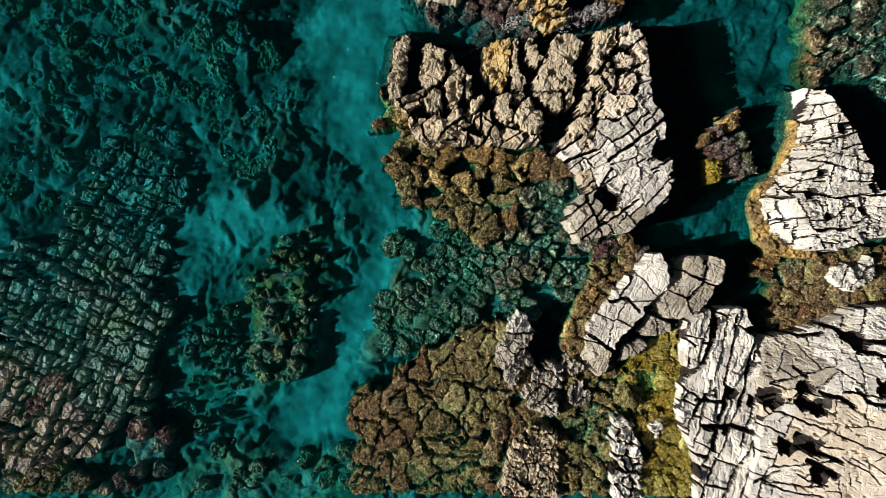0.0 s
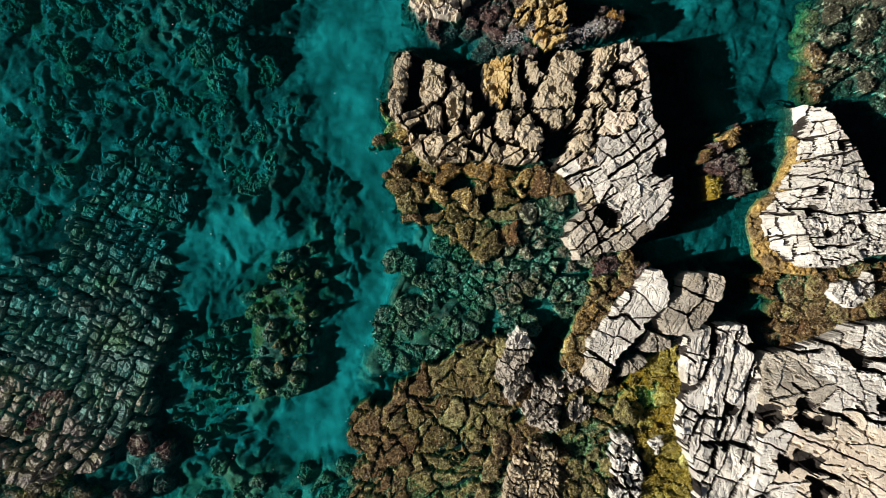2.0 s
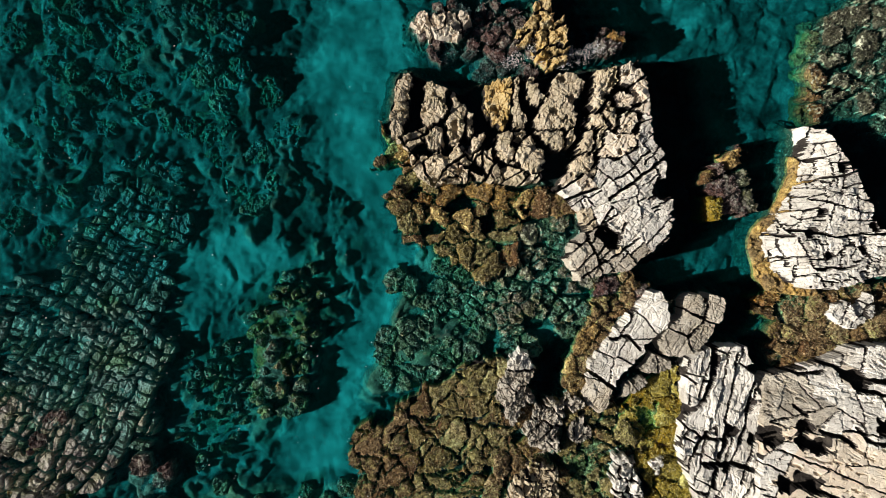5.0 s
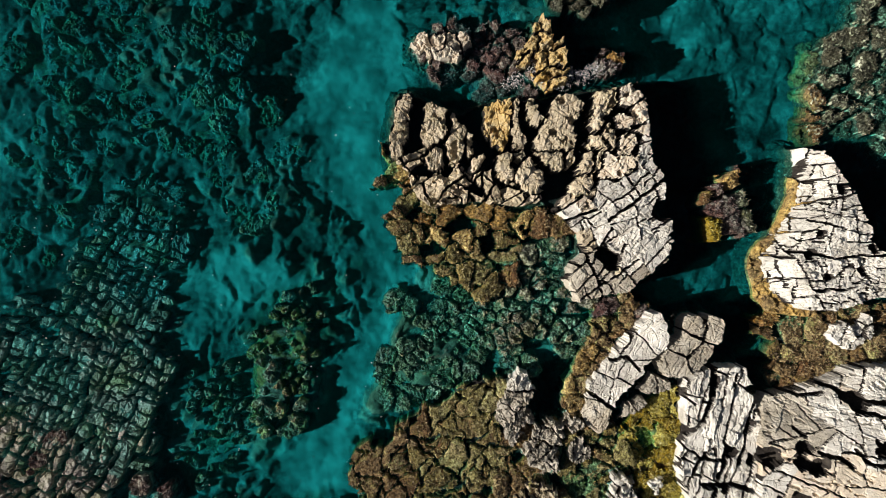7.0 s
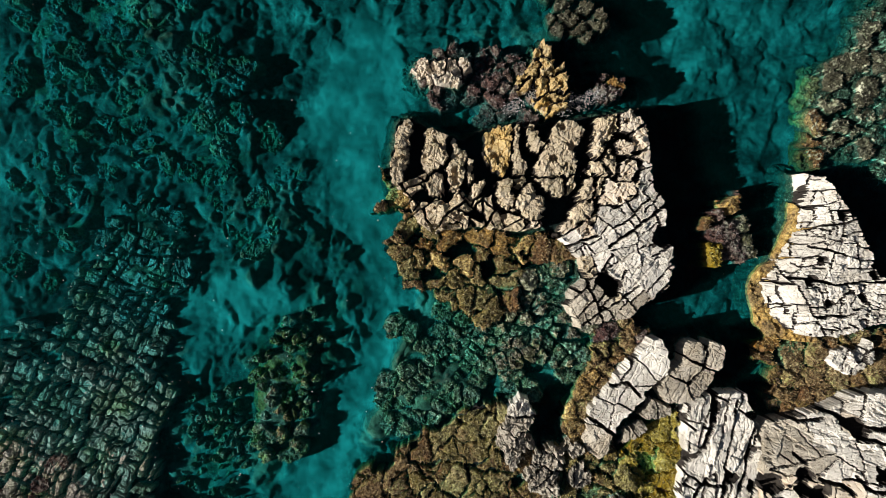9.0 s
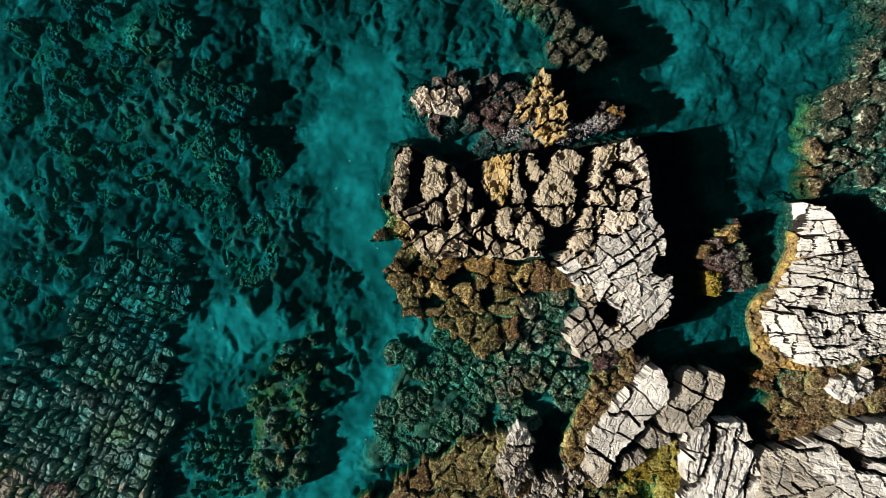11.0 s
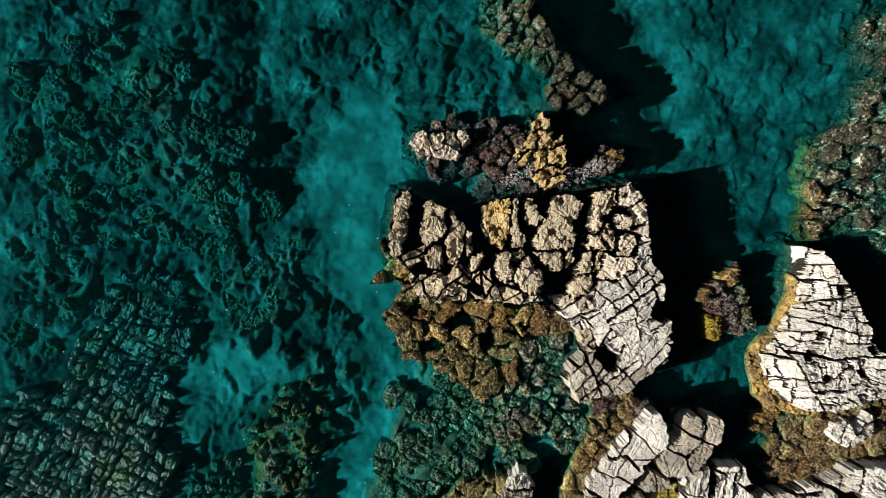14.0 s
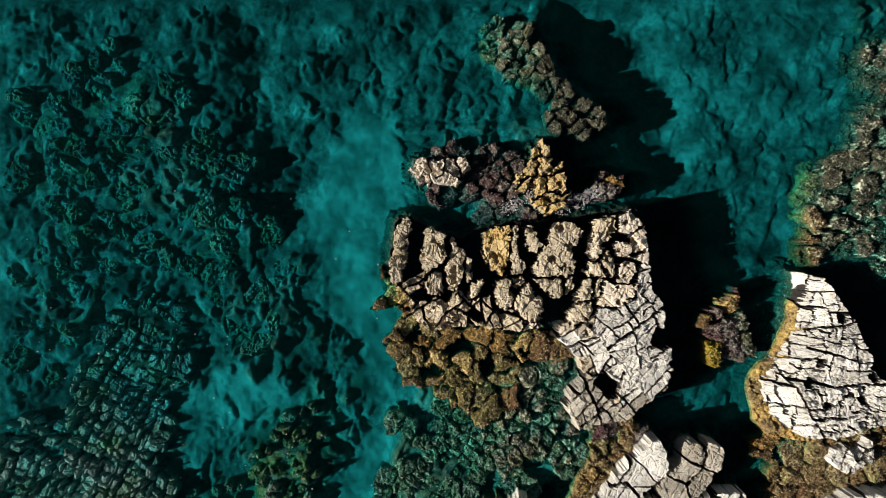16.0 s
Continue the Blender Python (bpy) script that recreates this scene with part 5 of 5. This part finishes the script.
broken_rock("dark_rock", [(7.86, 3.42), (8.00, 3.86), (8.44, 4.03), (8.79, 4.47), (9.23, 4.65), (9.40, 4.29), (9.76, 3.86), (9.84, 2.89), (9.67, 2.28), (9.23, 2.01), (8.53, 1.98), (8.04, 2.15), (7.97, 2.71)],
            [(PURPLE_WEED, [(8.62, 3.15), (9.05, 2.54), (8.35, 3.68), (9.23, 4.29)]), (MUSTARD_WEED, [(8.32, 2.50)]), (RUST_WEED, [(8.88, 3.98)]), (GREEN_WEED, [(9.59, 3.35), (9.59, 2.65)]), (BROWN_WEED, [(8.10, 3.52)])],
            level(0.24, -0.12, 0.0, 8.9, 2.6), "dark algae-covered rock standing in the channel", "rock", 36, gap=0.03, dome=0.1, tilt=0.4, **{**TURF, "rough": 0.25})
NORTH_SHELF = [(-1.21, 7.80), (-0.49, 8.96), (0.93, 9.22), (2.00, 9.39), (2.53, 8.86), (3.06, 8.15), (3.77, 7.97), (3.94, 6.90), (3.06, 6.37), (1.10, 6.34), (0.21, 7.00), (-0.85, 7.23)]
broken_rock("north_shelf", NORTH_SHELF, [(PURPLE_WEED, scatter(NORTH_SHELF, 0.5, 61, 20.0, margin=0.2))], lambda x, y: -0.12 + 0.24 * np.exp(-((x - 2.0) ** 2 + (y - 7.9) ** 2) / 0.5) + 0.09 * fbm(x, y, 0.9, 3, 62), "purple-brown algae shelf north of the stack", "algae ledge", 37, gap=0.03, reach=0.42, core=PURPLE_WEED, core_drop=0.3, dome=0.08, tilt=0.3, lift=0.1, **TURF)
broken_rock("crusted_rock", [(-1.02, 8.15), (-0.85, 8.45), (-0.40, 8.54), (0.22, 8.46), (0.66, 8.57), (0.82, 8.23), (0.48, 7.75), (0.04, 7.65), (-0.58, 7.78)], [(BEIGE, [(-0.67, 8.15), (-0.23, 8.23), (0.13, 7.88), (0.30, 8.18), (0.61, 8.29)])], level(0.3), "small pale crusted rock on an algae shelf", "rock", 23, gap=0.03, dry=0.03, rough=0.1, facet=0.2, holes=0.35, hole_size=0.22, ragged=0.06)
PINNACLE = [(2.81, 8.85), (3.05, 9.09), (3.29, 8.72), (3.45, 8.11), (3.63, 8.41), (3.77, 8.11), (3.75, 6.92), (3.19, 6.71), (2.75, 7.20), (2.84, 7.67), (2.31, 7.38), (2.14, 7.76), (2.58, 8.11)]
broken_rock("yellow_pinnacle", PINNACLE, [(YELLOW, scatter(PINNACLE, 0.42, 31, 70.0))], level(0.4), "ochre lichen-covered limestone pinnacle", "rock", 24, gap=0.02, dry=0.03, rough=0.12, facet=0.2, dome=0.12, holes=0.35, hole_size=0.24, ragged=0.07)
CLUMP = [(4.65, 7.96), (5.01, 8.46), (5.45, 8.32), (5.64, 7.79), (5.45, 7.08), (4.83, 6.87), (4.56, 7.34)]
broken_rock("algae_rock", CLUMP, [(PURPLE_WEED, scatter(CLUMP, 0.45, 63)), (RUST_WEED, [(5.36, 7.87)])], level(0.06), "purple-brown algae-covered rock beside the stack", "rock", 38, gap=0.03, dome=0.1, tilt=0.3, **TURF)
NORTH_REEF = [(1.32, 12.68), (1.73, 13.08), (2.53, 13.22), (2.74, 12.93), (2.64, 12.23), (3.27, 11.92), (3.45, 11.16), (3.91, 10.80), (4.09, 10.01), (4.56, 10.36), (5.09, 10.00), (4.93, 9.15), (4.47, 9.10), (3.98, 9.53), (3.50, 9.53), (3.15, 10.54), (2.53, 10.81), (2.00, 11.17), (1.50, 11.52)]
broken_rock("north_reef", NORTH_REEF, [(DARK_WEED, [p for p in scatter(NORTH_REEF, 0.36, 65, 40.0, thin=0.1) if p[0] > 3.2]), (GREEN_WEED, [p for p in scatter(NORTH_REEF, 0.36, 65, 40.0, thin=0.1) if p[0] <= 3.2])], level(-0.04, 0.09, 0, 3.2, 0), "grey-green algae reef at the water surface", "reef", 39,
            gap=0.018, reach=0.31, core=GREEN_WEED, core_drop=0.4, dome=0.15, tilt=0.3, lift=0.12, **TURF)
EAST_REEF = [(16.05, 13.03), (13.35, 12.34), (12.65, 11.90), (12.74, 10.94), (13.27, 10.41), (12.40, 9.00), (11.17, 8.56), (11.35, 7.42), (11.18, 6.71), (11.27, 5.12), (12.23, 5.08), (13.11, 5.11), (13.64, 4.58), (16.09, 4.23)]
EAST_SEEDS = scatter(EAST_REEF, 0.62, 67, 75.0, 1.3, mixed=0.2)
broken_rock("east_reef", EAST_REEF, [(BROWN_WEED, [p for p in EAST_SEEDS if p[0] < 11.9]), (DARK_WEED, [p for p in EAST_SEEDS if p[0] >= 11.9])], level(-0.06, -0.035, 0, 12.0), "dark olive and green algae reef just under the surface", "reef", 40,
            gap=0.03, within=True, reach=0.75, foot=-0.5, core=DARK_WEED, core_drop=0.3, dome=0.05, net=0.21, rim=0.4, tilt=0.25, lift=0.1, **{**TURF, "rough": 0.13})

# ---- sunken reefs of separate blocks ----
SUNK = dict(step=0.03, bevel=0.05, chips=0.03, rough=0.08, facet=0.24, tilt=0.12, warp=0.14, fuzz=0.04)
for outline, z, stuff, size, turn, label in [
        ([(-10.38, -5.49), (-9.31, -5.22), (-8.07, -5.49), (-8.07, -6.38), (-8.60, -7.45), (-10.02, -7.80), (-10.56, -6.74)], -0.13, PURPLE_WEED, 0.6, 50.0, "purple-brown algae reef under shallow water"),
        ([(-15.36, -3.71), (-12.87, -3.54), (-11.98, -4.25), (-12.51, -5.14), (-13.58, -5.67), (-15.36, -5.67)], -0.14, PURPLE_WEED, 0.6, 50.0, "purple-brown algae reef under shallow water"),
        ([(-15.36, -6.20), (-11.80, -6.03), (-10.38, -6.91), (-10.02, -9.22), (-15.36, -9.22)], -0.13, REEF_WEED, 0.55, 60.0, "dull olive reef under shallow water"),
        (MID_REEF, -0.2, REEF_WEED, 0.4, 70.0, "olive reef ridge under clear water"),
        (WEST_PATCH, -0.36, DEEP_WEED, 0.36, 72.0, "green-grey rubble of small stones under clear water"),
        (WEST_BOULDERS, -0.62, DEEP_WEED, 0.78, 64.0, "dark boulders and blocks on the deeper sea bed"),
        (SOUTH_BLOCKS, -0.34, GREEN_WEED, 0.6, 75.0, "green algae-covered boulders on the sea bed")]:
    k = len(bpy.data.objects)
    broken_rock("sunken_reef", outline, [(stuff, scatter(outline, size, k, turn, 1.2, 0.8, 0.1, 0.3, 0.35))], level(z, wave=0.14, seed=k), label, "reef", k, gap=0.05, reach=size * 0.75, core=stuff, core_drop=0.2, dome=0.07, lift=0.09, foot=-1.3, **{**SUNK, "step": 0.03 if size < 0.65 else 0.038, "tufts": 200 if z > -0.45 else 0})
FLAT_STONES = scatter(GREEN_FLAT, 0.42, 71, 80.0, 1.35, 0.5, 0.05, 0.3, 0.25)
broken_rock("green_flat", GREEN_FLAT, [(GREEN_WEED, FLAT_STONES)], lambda x, y: -0.27 + 0.16 * smooth((x - 0.5) / 2.5) + 0.08 * fbm(x, y, 0.9, 3, 72), "green algae boulders in shallow water by the stack", "reef", 72, gap=0.035, reach=0.5, net=0.19, core=DARK_WEED, core_drop=0.3,
            dome=0.03, lift=0.08, tufts=260, **{**SUNK, "tilt": 0.2, "warp": 0.1})
broken_rock("blocky_reef", WEST_REEF, [(REEF, scatter(WEST_REEF, 0.44, 37, 66.0, 1.3, 0.3, 0.0, 0.0, 0.2, 0.11))], level(-0.13, -0.008, -0.055, -11.5, -3.5, 0.1), "dark submerged reef split into rows of blocks", "reef", 30, gap=0.034, reach=0.62, cuts=(0.44, 66.0, 1.25, 7.0, 0.12), step=0.028,
            core_drop=0.5, warp=0.06, tufts=0, tilt=0.09, lift=0.035, rough=0.045, fuzz=0.01, facet=0.24, ragged=0.05, bevel=0.035, chips=0.03, grain=(66.0, 1.4))

# ---- foam in the gap north of the stack, and white flecks as painted sun glints over the western reef ----
FOAM_GLINT = stone_material("foam_glint_white", (0.78, 0.78, 0.82), (0.84, 0.84, 0.87), (0.88, 0.88, 0.9), (0.82, 0.82, 0.86), 0.3, pits=0.0, vary=0.0)


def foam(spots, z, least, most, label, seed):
    """Low six-sided white flecks, for foam and for sun glints, joined into one thing."""
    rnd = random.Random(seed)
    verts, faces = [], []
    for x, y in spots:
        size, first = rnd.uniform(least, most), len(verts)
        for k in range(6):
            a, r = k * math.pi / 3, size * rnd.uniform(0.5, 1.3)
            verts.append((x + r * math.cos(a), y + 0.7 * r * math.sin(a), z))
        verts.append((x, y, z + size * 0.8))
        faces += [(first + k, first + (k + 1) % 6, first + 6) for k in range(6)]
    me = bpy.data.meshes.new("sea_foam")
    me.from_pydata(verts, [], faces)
    me.materials.append(FOAM_GLINT)
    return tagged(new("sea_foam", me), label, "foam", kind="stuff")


rnd = random.Random(77)
SWASH = [(2.00, 6.97), (2.27, 7.11), (2.71, 7.50), (2.85, 7.25), (3.06, 7.02), (4.22, 7.14), (4.52, 7.32), (4.75, 7.42), (3.68, 6.97), (3.95, 7.25)]
swirls = []
for _ in range(1500):
    # flecks strung along small swirls
    cx, cy = SWASH[rnd.randrange(len(SWASH))]
    swirl, r = rnd.randrange(9), 0.06 + 0.03 * rnd.randrange(7)
    a = rnd.gauss(swirl * 0.7, 0.6)
    swirls.append((cx + r * math.cos(a) + 0.08 * math.cos(swirl * 2.3) + rnd.gauss(0, 0.012), cy + r * math.sin(a) + 0.06 * math.sin(swirl * 3.1) + rnd.gauss(0, 0.012)))
foam(swirls, 0.16, 0.006, 0.018, "flecks of white foam washing over the algae shelf", 78)
# single white flecks put in as sun glints on the ripples
glint_spots = []
while len(glint_spots) < 170:
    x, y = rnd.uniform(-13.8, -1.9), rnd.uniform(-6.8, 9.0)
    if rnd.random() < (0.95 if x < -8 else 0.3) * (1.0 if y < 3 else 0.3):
        glint_spots.append((x, y))
foam(glint_spots, 0.015, 0.011, 0.03, "tiny white flecks standing in for sun glints on the sea", 79)
